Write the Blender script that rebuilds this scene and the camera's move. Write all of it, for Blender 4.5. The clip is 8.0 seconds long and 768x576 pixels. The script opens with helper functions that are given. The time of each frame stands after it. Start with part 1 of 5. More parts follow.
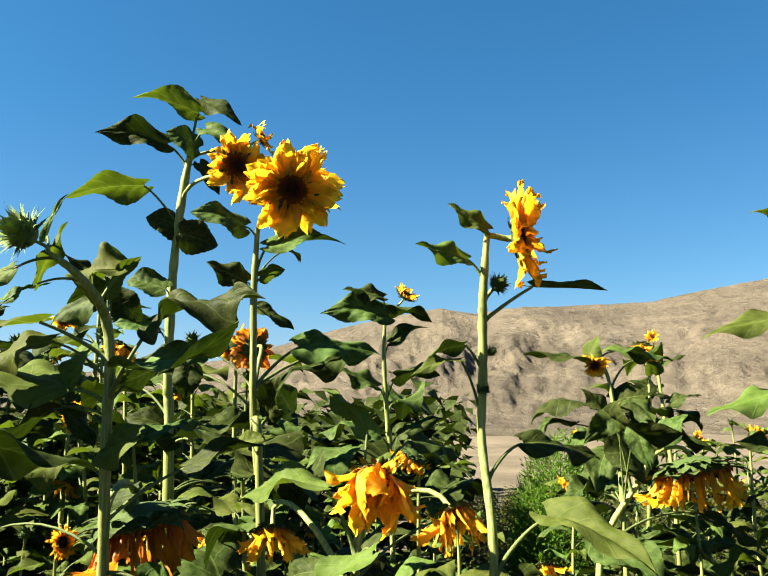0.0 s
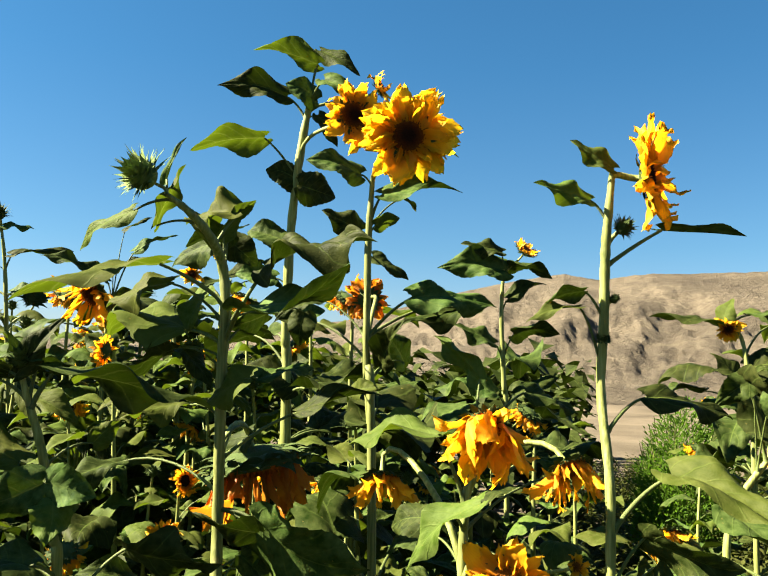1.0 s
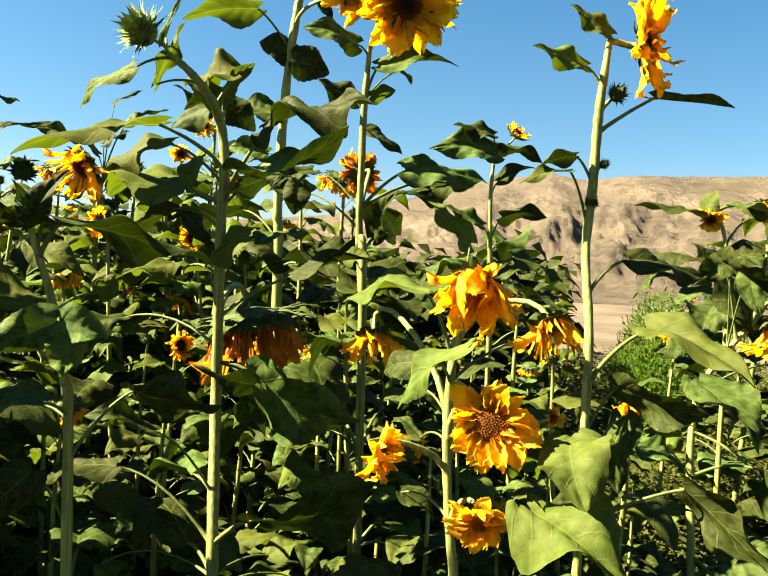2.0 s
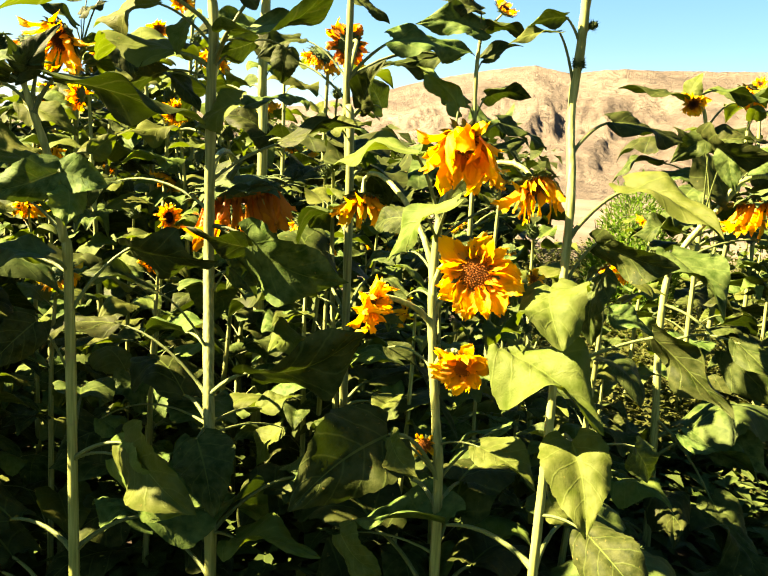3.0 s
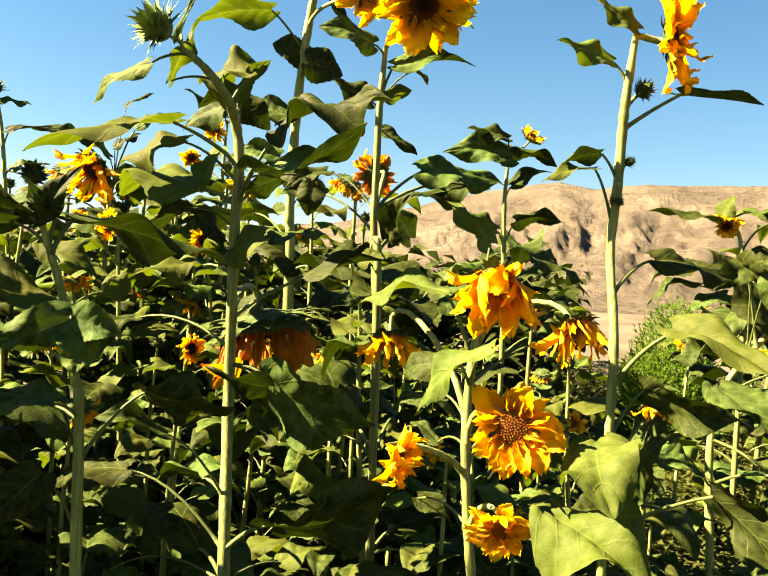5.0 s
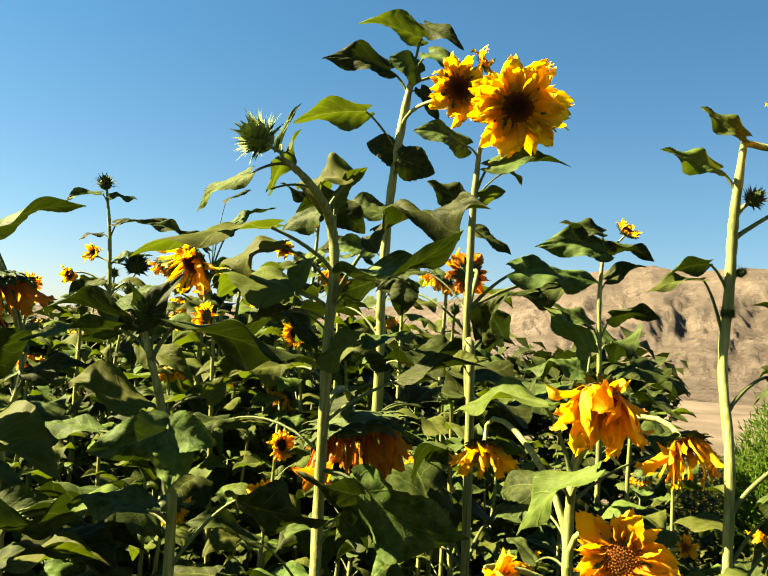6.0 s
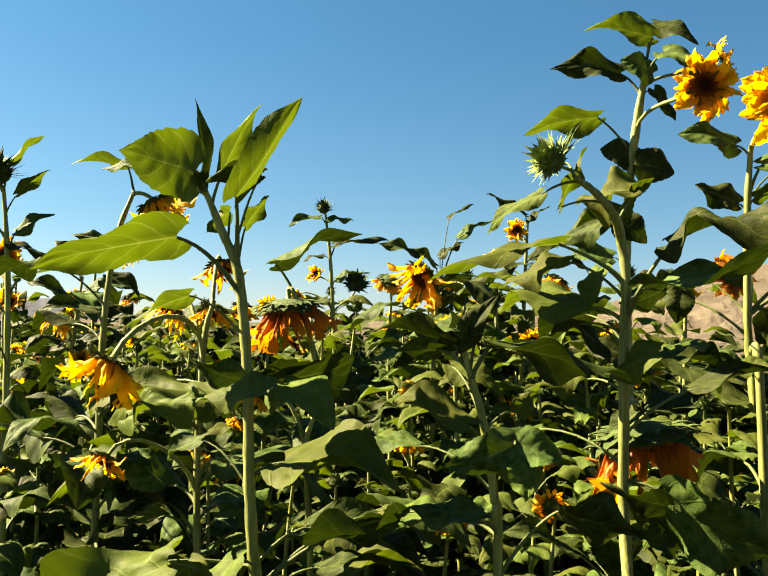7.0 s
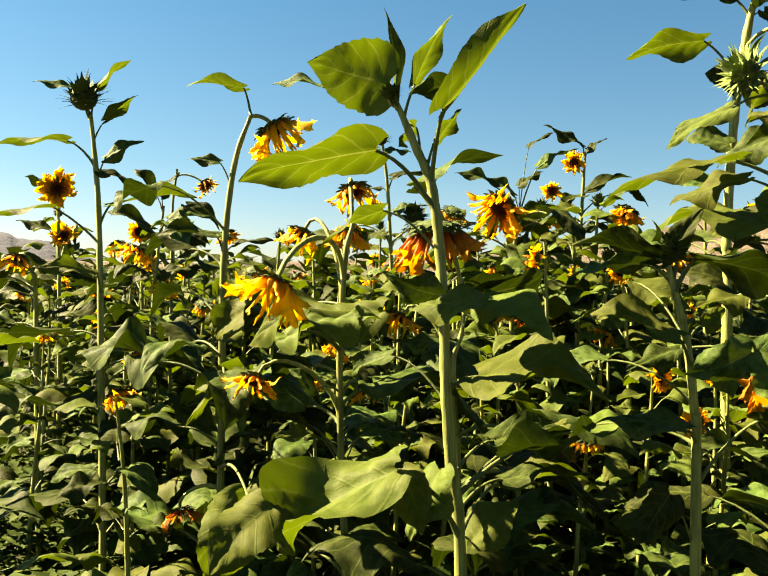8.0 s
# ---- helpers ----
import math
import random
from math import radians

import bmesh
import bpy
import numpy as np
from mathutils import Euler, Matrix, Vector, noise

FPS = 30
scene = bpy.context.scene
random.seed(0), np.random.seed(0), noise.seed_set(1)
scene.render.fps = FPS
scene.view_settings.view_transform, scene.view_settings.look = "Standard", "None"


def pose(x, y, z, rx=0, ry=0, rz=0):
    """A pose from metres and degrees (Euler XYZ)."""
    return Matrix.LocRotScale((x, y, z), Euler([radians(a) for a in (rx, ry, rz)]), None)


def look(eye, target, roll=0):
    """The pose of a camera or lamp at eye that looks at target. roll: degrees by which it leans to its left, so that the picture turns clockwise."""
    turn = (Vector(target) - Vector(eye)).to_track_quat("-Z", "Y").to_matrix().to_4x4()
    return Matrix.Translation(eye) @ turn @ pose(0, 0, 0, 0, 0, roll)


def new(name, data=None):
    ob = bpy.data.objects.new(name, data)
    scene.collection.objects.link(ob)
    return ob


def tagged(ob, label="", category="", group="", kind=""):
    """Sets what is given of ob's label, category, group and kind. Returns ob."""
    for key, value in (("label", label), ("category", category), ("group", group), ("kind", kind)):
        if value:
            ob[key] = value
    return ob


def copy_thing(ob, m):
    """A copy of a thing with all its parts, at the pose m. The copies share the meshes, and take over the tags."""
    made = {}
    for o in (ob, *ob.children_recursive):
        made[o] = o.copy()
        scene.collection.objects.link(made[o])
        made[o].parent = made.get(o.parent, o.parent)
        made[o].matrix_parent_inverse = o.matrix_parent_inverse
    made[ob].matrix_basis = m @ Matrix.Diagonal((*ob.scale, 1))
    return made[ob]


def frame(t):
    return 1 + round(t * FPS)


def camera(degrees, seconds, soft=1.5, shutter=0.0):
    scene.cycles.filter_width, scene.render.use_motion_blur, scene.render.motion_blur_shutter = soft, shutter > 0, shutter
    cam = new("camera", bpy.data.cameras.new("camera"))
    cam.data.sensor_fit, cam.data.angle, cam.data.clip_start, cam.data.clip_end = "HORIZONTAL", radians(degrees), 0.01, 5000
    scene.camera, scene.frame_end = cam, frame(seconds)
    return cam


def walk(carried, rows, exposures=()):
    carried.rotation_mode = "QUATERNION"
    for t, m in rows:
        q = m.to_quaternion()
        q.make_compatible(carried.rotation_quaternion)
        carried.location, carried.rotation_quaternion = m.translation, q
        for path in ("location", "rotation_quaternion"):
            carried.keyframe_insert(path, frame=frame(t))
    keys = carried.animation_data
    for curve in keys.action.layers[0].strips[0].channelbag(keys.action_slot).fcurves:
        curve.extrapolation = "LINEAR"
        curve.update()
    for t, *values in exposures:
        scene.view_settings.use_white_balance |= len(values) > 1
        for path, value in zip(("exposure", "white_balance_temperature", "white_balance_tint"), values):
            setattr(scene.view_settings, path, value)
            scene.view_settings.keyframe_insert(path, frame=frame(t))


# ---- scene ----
cam = camera(51.2, 8.0, soft=1.25)
PATH = [
    (0, (-0.052, -0.143, 1.501), (0.033, 1.836, 1.778), -0.5),
    (0.5, (-0.041, -0.1, 1.499), (-0.168, 1.877, 1.77), 0.7),
    (1, (-0.04, -0.092, 1.473), (-0.254, 1.888, 1.658), 1.4),
    (1.5, (-0.047, -0.128, 1.444), (-0.293, 1.854, 1.543), 2.3),
    (2, (-0.051, -0.144, 1.412), (-0.219, 1.848, 1.338), 2.9),
    (2.2, (-0.053, -0.149, 1.4), (-0.193, 1.841, 1.258), 2.8),
    (3.3, (-0.064, -0.213, 1.35), (-0.134, 1.755, 1.0), 4.4),
    (3.5, (-0.048, -0.203, 1.354), (-0.067, 1.769, 1.024), 3.9),
    (4, (-0.029, -0.154, 1.381), (0.04, 1.831, 1.15), 1.4),
    (4.5, (-0.06, -0.13, 1.379), (-0.135, 1.863, 1.23), 3.2),
    (5, (-0.071, -0.115, 1.397), (-0.258, 1.875, 1.342), 3.2),
    (5.2, (-0.083, -0.113, 1.403), (-0.372, 1.865, 1.375), 4.0),
    (6.3, (-0.097, -0.094, 1.446), (-0.613, 1.831, 1.607), 3.2),
    (6.5, (-0.137, -0.12, 1.442), (-0.786, 1.767, 1.578), 2.9),
    (7, (-0.306, -0.222, 1.448), (-1.118, 1.601, 1.579), 1.5),
    (7.5, (-0.512, -0.361, 1.423), (-1.356, 1.451, 1.499), 0.7),
    (8, (-0.651, -0.37, 1.39), (-1.442, 1.467, 1.375), 1.4),
]
EXPOSURES = [(0, 3.27, 6250, 8), (1.5, 3.32, 6950, 10), (2.2, 3.77, 7500, 11), (3.3, 4.22, 8700, 17), (4.0, 4.15, 8800, 17), (4.6, 4.03, 8500, 16), (5.2, 3.72, 8300, 15), (6.3, 3.42, 7800, 11), (7.5, 3.35, 7900, 11), (8, 3.50, 8500, 12)]
walk(cam, [(t, look(eye, target, roll)) for t, eye, target, roll in PATH], EXPOSURES)


# ---- world, sun, exposure ----
SUN_DIR = Vector((-0.76, -0.11, 0.64)).normalized()
world = bpy.data.worlds.new("sky")
scene.world = world
world.use_nodes = True
wn = world.node_tree.nodes
sky = wn.new("ShaderNodeTexSky")
sky.sky_type, sky.sun_disc = "NISHITA", False
sky.sun_elevation = math.asin(SUN_DIR.z)
sky.sun_rotation = math.atan2(SUN_DIR.x, SUN_DIR.y)
sky.altitude, sky.air_density, sky.dust_density, sky.ozone_density = 1500, 1.0, 1.9, 3.0
wn["Background"].inputs["Strength"].default_value = 0.05
# dry air over the high valley: deep blue overhead, paling towards the skyline
height_node = wn.new("ShaderNodeSeparateXYZ")
world.node_tree.links.new(wn.new("ShaderNodeTexCoord").outputs["Generated"], height_node.inputs[0])
pale = wn.new("ShaderNodeValToRGB")
pale.color_ramp.elements[0].color, pale.color_ramp.elements[1].color = (0.288, 0.288, 0.312, 1), (0.120, 0.316, 0.372, 1)
for at, tone in ((0.14, (0.188, 0.288, 0.312, 1)), (0.35, (0.132, 0.296, 0.344, 1)), (0.6, (0.120, 0.316, 0.372, 1))):
    pale.color_ramp.elements.new(at).color = tone
world.node_tree.links.new(height_node.outputs[2], pale.inputs["Fac"])
deep = wn.new("ShaderNodeMix")
deep.data_type, deep.blend_type = "RGBA", "MULTIPLY"
deep.inputs[0].default_value = 1.0
world.node_tree.links.new(pale.outputs["Color"], deep.inputs[7])
world.node_tree.links.new(sky.outputs["Color"], deep.inputs[6])
world.node_tree.links.new(deep.outputs[2], wn["Background"].inputs["Color"])
sun = new("sun", bpy.data.lights.new("sun", "SUN"))
sun.data.energy, sun.data.angle, sun.data.color = 5.0, radians(0.53), (1.0, 0.90, 0.70)
sun.matrix_world = look(SUN_DIR * 50, (0, 0, 0))


# ---- materials ----
def material(name, rough=0.6):
    m = bpy.data.materials.new(name)
    m.use_nodes = True
    nt = m.node_tree
    b = nt.nodes["Principled BSDF"]
    b.inputs["Roughness"].default_value = rough
    return m, nt, b


def ramp(nt, fac, stops):
    r = nt.nodes.new("ShaderNodeValToRGB")
    for i, (p, c) in enumerate(stops):
        e = r.color_ramp.elements[i] if i < 2 else r.color_ramp.elements.new(p)
        e.position, e.color = p, (*c, 1)
    nt.links.new(fac, r.inputs["Fac"])
    return r.outputs["Color"]


def noise_of(nt, scale, detail=4, coord="Object", rough=0.55):
    tc = nt.nodes.new("ShaderNodeTexCoord")
    n = nt.nodes.new("ShaderNodeTexNoise")
    n.inputs["Scale"].default_value, n.inputs["Detail"].default_value, n.inputs["Roughness"].default_value = scale, detail, rough
    nt.links.new(tc.outputs[coord], n.inputs["Vector"])
    return n.outputs["Fac"]


def maths(nt, op, a, b=None, c=None):
    n = nt.nodes.new("ShaderNodeMath")
    n.operation = op
    for i, v in enumerate((a, b, c)):
        if v is None:
            continue
        if isinstance(v, (int, float)):
            n.inputs[i].default_value = v
        else:
            nt.links.new(v, n.inputs[i])
    return n.outputs[0]


def mix(nt, fac, a, b, kind="MIX"):
    n = nt.nodes.new("ShaderNodeMix")
    n.data_type, n.blend_type = "RGBA", kind
    for i, v in ((0, fac), (6, a), (7, b)):
        if isinstance(v, (int, float)):
            n.inputs[i].default_value = v
        elif isinstance(v, tuple):
            n.inputs[i].default_value = (*v, 1)
        else:
            nt.links.new(v, n.inputs[i])
    return n.outputs[2]


def bump(nt, b, height, strength=0.3, distance=0.01):
    n = nt.nodes.new("ShaderNodeBump")
    n.inputs["Strength"].default_value, n.inputs["Distance"].default_value = strength, distance
    nt.links.new(height, n.inputs["Height"])
    nt.links.new(n.outputs["Normal"], b.inputs["Normal"])


def thin(m, nt, b, colour, amount):
    """Lets part of the light through, as leaves and petals do."""
    tr = nt.nodes.new("ShaderNodeBsdfTranslucent")
    if isinstance(colour, tuple):
        tr.inputs["Color"].default_value = (*colour, 1)
    else:
        nt.links.new(colour, tr.inputs["Color"])
    mx = nt.nodes.new("ShaderNodeMixShader")
    mx.inputs[0].default_value = amount
    nt.links.new(b.outputs[0], mx.inputs[1])
    nt.links.new(tr.outputs[0], mx.inputs[2])
    nt.links.new(mx.outputs[0], nt.nodes["Material Output"].inputs["Surface"])


def leaf_material(name, dark, light, through_colour, amount=0.36, vary=1.3):
    m, nt, b = material(name, 0.55)
    uv = nt.nodes.new("ShaderNodeUVMap").outputs[0]
    sep = nt.nodes.new("ShaderNodeSeparateXYZ")
    nt.links.new(uv, sep.inputs[0])
    s, v = sep.outputs[0], maths(nt, "ABSOLUTE", maths(nt, "SUBTRACT", sep.outputs[1], 0.5))
    rib = maths(nt, "LESS_THAN", v, maths(nt, "MULTIPLY_ADD", s, -0.014, 0.018))
    phase = maths(nt, "FRACT", maths(nt, "ADD", maths(nt, "MULTIPLY_ADD", v, -3.0, maths(nt, "MULTIPLY", s, 5.0)), maths(nt, "MULTIPLY", noise_of(nt, 4, 2), 0.5)))
    side = maths(nt, "SMOOTH_MAX", maths(nt, "SUBTRACT", 1.0, maths(nt, "MULTIPLY", maths(nt, "ABSOLUTE", maths(nt, "SUBTRACT", phase, 0.5)), 14.0)), 0.0, 0.1)
    vein = maths(nt, "MAXIMUM", rib, maths(nt, "MULTIPLY", side, 0.55))
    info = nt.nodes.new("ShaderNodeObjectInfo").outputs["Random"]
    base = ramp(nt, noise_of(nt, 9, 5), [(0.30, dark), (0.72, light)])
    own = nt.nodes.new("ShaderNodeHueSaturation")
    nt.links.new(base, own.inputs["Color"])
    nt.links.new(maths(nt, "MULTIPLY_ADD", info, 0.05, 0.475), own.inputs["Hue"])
    # Random tone per leaf, spread wide to imitate sunlit and shaded leaves.
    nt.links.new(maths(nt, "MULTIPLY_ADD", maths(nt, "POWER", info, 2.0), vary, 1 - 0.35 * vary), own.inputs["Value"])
    spots = maths(nt, "GREATER_THAN", noise_of(nt, 26, 2), 0.71)
    col = mix(nt, maths(nt, "MULTIPLY", spots, 0.55), own.outputs[0], (0.09, 0.075, 0.02))
    col = mix(nt, maths(nt, "MULTIPLY", vein, 0.5), col, (0.060, 0.085, 0.018))
    nt.links.new(col, b.inputs["Base Color"])
    b.inputs["Specular IOR Level"].default_value = 0.03
    h = maths(nt, "MULTIPLY_ADD", vein, -0.8, maths(nt, "MULTIPLY", noise_of(nt, 60, 3), 0.7))
    bump(nt, b, h, 0.3, 0.004)
    tint = mix(nt, maths(nt, "MULTIPLY", vein, 0.5), through_colour, (0.25, 0.30, 0.06))
    thin(m, nt, b, tint, amount)
    return m


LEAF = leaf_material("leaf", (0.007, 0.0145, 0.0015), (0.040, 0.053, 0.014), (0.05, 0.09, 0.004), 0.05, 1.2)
# Paler copy: upper young leaves, and sunlight painted into leaves further down.
LEAF_YOUNG_SUNLIT = leaf_material("young_sunlit_leaf", (0.028, 0.042, 0.0055), (0.060, 0.075, 0.018), (0.085, 0.130, 0.005), 0.20, 0.6)


def stem_material(name, dark, middle, light):
    m, nt, b = material(name, 0.6)
    tc = nt.nodes.new("ShaderNodeTexCoord")
    mp = nt.nodes.new("ShaderNodeMapping")
    mp.inputs["Scale"].default_value = (170, 170, 9)
    nt.links.new(tc.outputs["Object"], mp.inputs["Vector"])
    n = nt.nodes.new("ShaderNodeTexNoise")
    n.inputs["Scale"].default_value, n.inputs["Detail"].default_value = 1.0, 5
    nt.links.new(mp.outputs["Vector"], n.inputs["Vector"])
    col = ramp(nt, n.outputs["Fac"], [(0.25, dark), (0.5, middle), (0.8, light)])
    scar = maths(nt, "GREATER_THAN", noise_of(nt, 38, 3), 0.66)
    col = mix(nt, maths(nt, "MULTIPLY", scar, 0.5), col, (0.12, 0.10, 0.04))
    own = nt.nodes.new("ShaderNodeHueSaturation")
    nt.links.new(col, own.inputs["Color"])
    nt.links.new(maths(nt, "MULTIPLY_ADD", nt.nodes.new("ShaderNodeObjectInfo").outputs["Random"], 0.4, 0.92), own.inputs["Value"])
    nt.links.new(own.outputs[0], b.inputs["Base Color"])
    b.inputs["Specular IOR Level"].default_value = 0.2
    bump(nt, b, maths(nt, "MULTIPLY_ADD", noise_of(nt, 240, 3), 0.3, n.outputs["Fac"]), 0.5, 0.002)
    return m


def petal_material(name, base, tip, amount=0.6):
    m, nt, b = material(name, 0.55)
    sep = nt.nodes.new("ShaderNodeSeparateXYZ")
    nt.links.new(nt.nodes.new("ShaderNodeUVMap").outputs[0], sep.inputs[0])
    col = ramp(nt, sep.outputs[0], [(0.0, base), (0.55, tip)])
    info = nt.nodes.new("ShaderNodeObjectInfo").outputs["Random"]
    streak = maths(nt, "FRACT", maths(nt, "MULTIPLY", sep.outputs[1], 9.0))
    col = mix(nt, maths(nt, "MULTIPLY", maths(nt, "LESS_THAN", streak, 0.2), 0.2), col, base)
    col = mix(nt, maths(nt, "MULTIPLY", info, 0.35), col, base)
    nt.links.new(col, b.inputs["Base Color"])
    b.inputs["Specular IOR Level"].default_value = 0.25
    bump(nt, b, maths(nt, "ADD", streak, noise_of(nt, 60, 2)), 0.4, 0.002)
    thin(m, nt, b, col, amount)
    return m


def plain(name, a, c, scale, rough=0.8, relief=0.4, grain=None, depth=0.004):
    m, nt, b = material(name, rough)
    nt.links.new(ramp(nt, noise_of(nt, scale, 6), [(0.3, a), (0.7, c)]), b.inputs["Base Color"])
    b.inputs["Specular IOR Level"].default_value = 0.12
    bump(nt, b, noise_of(nt, grain or scale * 6, 4), relief, depth)
    return m


STEM = stem_material("stem", (0.0468, 0.0594, 0.0108), (0.117, 0.1305, 0.0324), (0.216, 0.2295, 0.081))
# Greener than the stem; the backlit dark of the stalks is in its colour.
STALK_BACKLIT_GREEN = stem_material("leaf_stalk", (0.0238, 0.0374, 0.0068), (0.051, 0.068, 0.0153), (0.0884, 0.102, 0.0306))
PETAL = petal_material("petal", (0.56, 0.19, 0.004), (0.73, 0.39, 0.010))
PETAL_YELLOW = petal_material("fresh_petal", (0.60, 0.24, 0.004), (0.77, 0.47, 0.012))
PETAL_OLD = petal_material("wilted_petal", (0.3024, 0.0672, 0.00504), (0.4368, 0.168, 0.00672))


def disc_material(name, middle, ring, rim):
    """Dark in the middle, with a ring of opened red-brown florets."""
    m, nt, b = material(name, 0.9)
    tc = nt.nodes.new("ShaderNodeTexCoord")
    ln = nt.nodes.new("ShaderNodeVectorMath")
    ln.operation = "LENGTH"
    nt.links.new(tc.outputs["Object"], ln.inputs[0])
    r = maths(nt, "MULTIPLY_ADD", noise_of(nt, 7, 3), 0.35, maths(nt, "SUBTRACT", ln.outputs["Value"], 0.17))
    nt.links.new(ramp(nt, r, [(0.34, middle), (0.62, ring), (0.95, rim)]), b.inputs["Base Color"])
    b.inputs["Specular IOR Level"].default_value = 0.1
    bump(nt, b, noise_of(nt, 30, 3), 0.5, 0.05)
    return m


DISC = disc_material("disc", (0.018, 0.005, 0.002), (0.080, 0.020, 0.003), (0.22, 0.07, 0.005))
# Orange copy: the sun on the front discs is put into its colour.
DISC_ORANGE = disc_material("orange_disc", (0.105, 0.031, 0.003), (0.17, 0.055, 0.005), (0.21, 0.070, 0.005))
CALYX_PALE = plain("pale_bract", (0.05525, 0.08925, 0.0153), (0.136, 0.1785, 0.051), 40, 0.7)
CALYX = plain("calyx", (0.02125, 0.03485, 0.0068), (0.0442, 0.06545, 0.01445), 40, 0.7)


def hill_material():
    m, nt, b = material("hill_soil", 0.95)
    b.inputs["Specular IOR Level"].default_value = 0.05
    tall = ramp(nt, noise_of(nt, 0.055, 8, rough=0.65), [(0.30, (0.042, 0.035, 0.027)), (0.5, (0.073, 0.061, 0.045)), (0.70, (0.106, 0.088, 0.065))])
    fine = ramp(nt, noise_of(nt, 0.9, 6), [(0.35, (0.62, 0.60, 0.56)), (0.65, (1.0, 1.0, 1.0))])
    nt.links.new(mix(nt, 0.8, tall, fine, "MULTIPLY"), b.inputs["Base Color"])
    bump(nt, b, noise_of(nt, 0.22, 9, rough=0.68), 0.9, 2.2)
    return m


HILL = hill_material()
# Blue-grey distance haze is painted into the rock colour.
HAZED_ROCK = plain("hazed_rock", (0.0164, 0.01968, 0.02952), (0.02788, 0.0328, 0.04592), 0.02, 0.95, 0.8, 0.1, 4.0)


def soil_material():
    """Soil darkened to deepen the shade in the field, bare tan earth beyond."""
    m, nt, b = material("soil", 0.95)
    near = ramp(nt, noise_of(nt, 1.4, 6), [(0.3, (0.017, 0.013, 0.008)), (0.7, (0.038, 0.029, 0.019))])
    bare = ramp(nt, noise_of(nt, 0.5, 7), [(0.3, (0.044, 0.036, 0.025)), (0.7, (0.096, 0.079, 0.057))])
    tc = nt.nodes.new("ShaderNodeTexCoord")
    ln = nt.nodes.new("ShaderNodeVectorMath")
    ln.operation = "LENGTH"
    nt.links.new(tc.outputs["Object"], ln.inputs[0])
    far = maths(nt, "MULTIPLY_ADD", noise_of(nt, 0.6, 3), 3.0, maths(nt, "SUBTRACT", ln.outputs["Value"], 8.0))
    far = maths(nt, "MINIMUM", maths(nt, "MAXIMUM", maths(nt, "MULTIPLY", far, 0.5), 0.0), 1.0)
    nt.links.new(mix(nt, far, near, bare), b.inputs["Base Color"])
    b.inputs["Specular IOR Level"].default_value = 0.05
    bump(nt, b, noise_of(nt, 20, 5), 0.8, 0.02)
    return m


SOIL = soil_material()


# ---- helpers for meshes ----
def mesh_of(name, verts, faces, mat, uvs=None, smooth=True):
    me = bpy.data.meshes.new(name)
    me.from_pydata([tuple(v) for v in verts], [], faces)
    me.materials.append(mat)
    if uvs is not None:
        lay = me.uv_layers.new(name="UVMap")
        idx = np.empty(len(me.loops), dtype=np.int32)
        me.loops.foreach_get("vertex_index", idx)
        lay.data.foreach_set("uv", np.asarray(uvs, dtype=np.float32)[idx].ravel())
    if smooth:
        me.polygons.foreach_set("use_smooth", [True] * len(me.polygons))
    me.update()
    return me


def grid_faces(nu, nv, start=0, wrap=False):
    out = []
    for i in range(nu - 1):
        for j in range(nv if wrap else nv - 1):
            k = (j + 1) % nv
            out.append((start + i * nv + j, start + i * nv + k, start + (i + 1) * nv + k, start + (i + 1) * nv + j))
    return out


def child(ob, parent):
    ob.parent = parent
    return ob


def smooth_line(pts, per=6):
    """Catmull-Rom through rows of any width."""
    p = np.asarray(pts, float)
    if len(p) < 3:
        return np.array([p[0] + (p[-1] - p[0]) * t for t in np.linspace(0, 1, per + 1)])
    p = np.vstack([2 * p[0] - p[1], p, 2 * p[-1] - p[-2]])
    out = []
    for i in range(1, len(p) - 2):
        a, b, c, d = p[i - 1:i + 3]
        for t in np.arange(per) / per:
            out.append(0.5 * (2 * b + (c - a) * t + (2 * a - 5 * b + 4 * c - d) * t * t + (3 * b - a - 3 * c + d) * t ** 3))
    out.append(p[-2])
    return np.array(out)


def tube(line, sides=8, ridge=0.0):
    """Vertices and faces of a tube along rows of x, y, z, radius."""
    line = np.asarray(line, float)
    c, r = line[:, :3], line[:, 3]
    t = np.gradient(c, axis=0)
    t /= np.linalg.norm(t, axis=1)[:, None] + 1e-9
    ref = np.array([0.31, 0.92, 0.2]) if abs(t[0, 2]) > 0.5 else np.array([0.1, 0.2, 0.97])
    u = np.cross(t, ref)
    u /= np.linalg.norm(u, axis=1)[:, None]
    w = np.cross(t, u)
    verts = []
    for i in range(len(c)):
        for j in range(sides):
            a = 2 * math.pi * j / sides
            q = r[i] * (1 + ridge * (1 if j % 2 else -1))
            verts.append(c[i] + q * (math.cos(a) * u[i] + math.sin(a) * w[i]))
    faces = grid_faces(len(c), sides, 0, True)
    faces.append(tuple(range(sides)))
    faces.append(tuple((len(c) - 1) * sides + j for j in reversed(range(sides))))
    return verts, faces


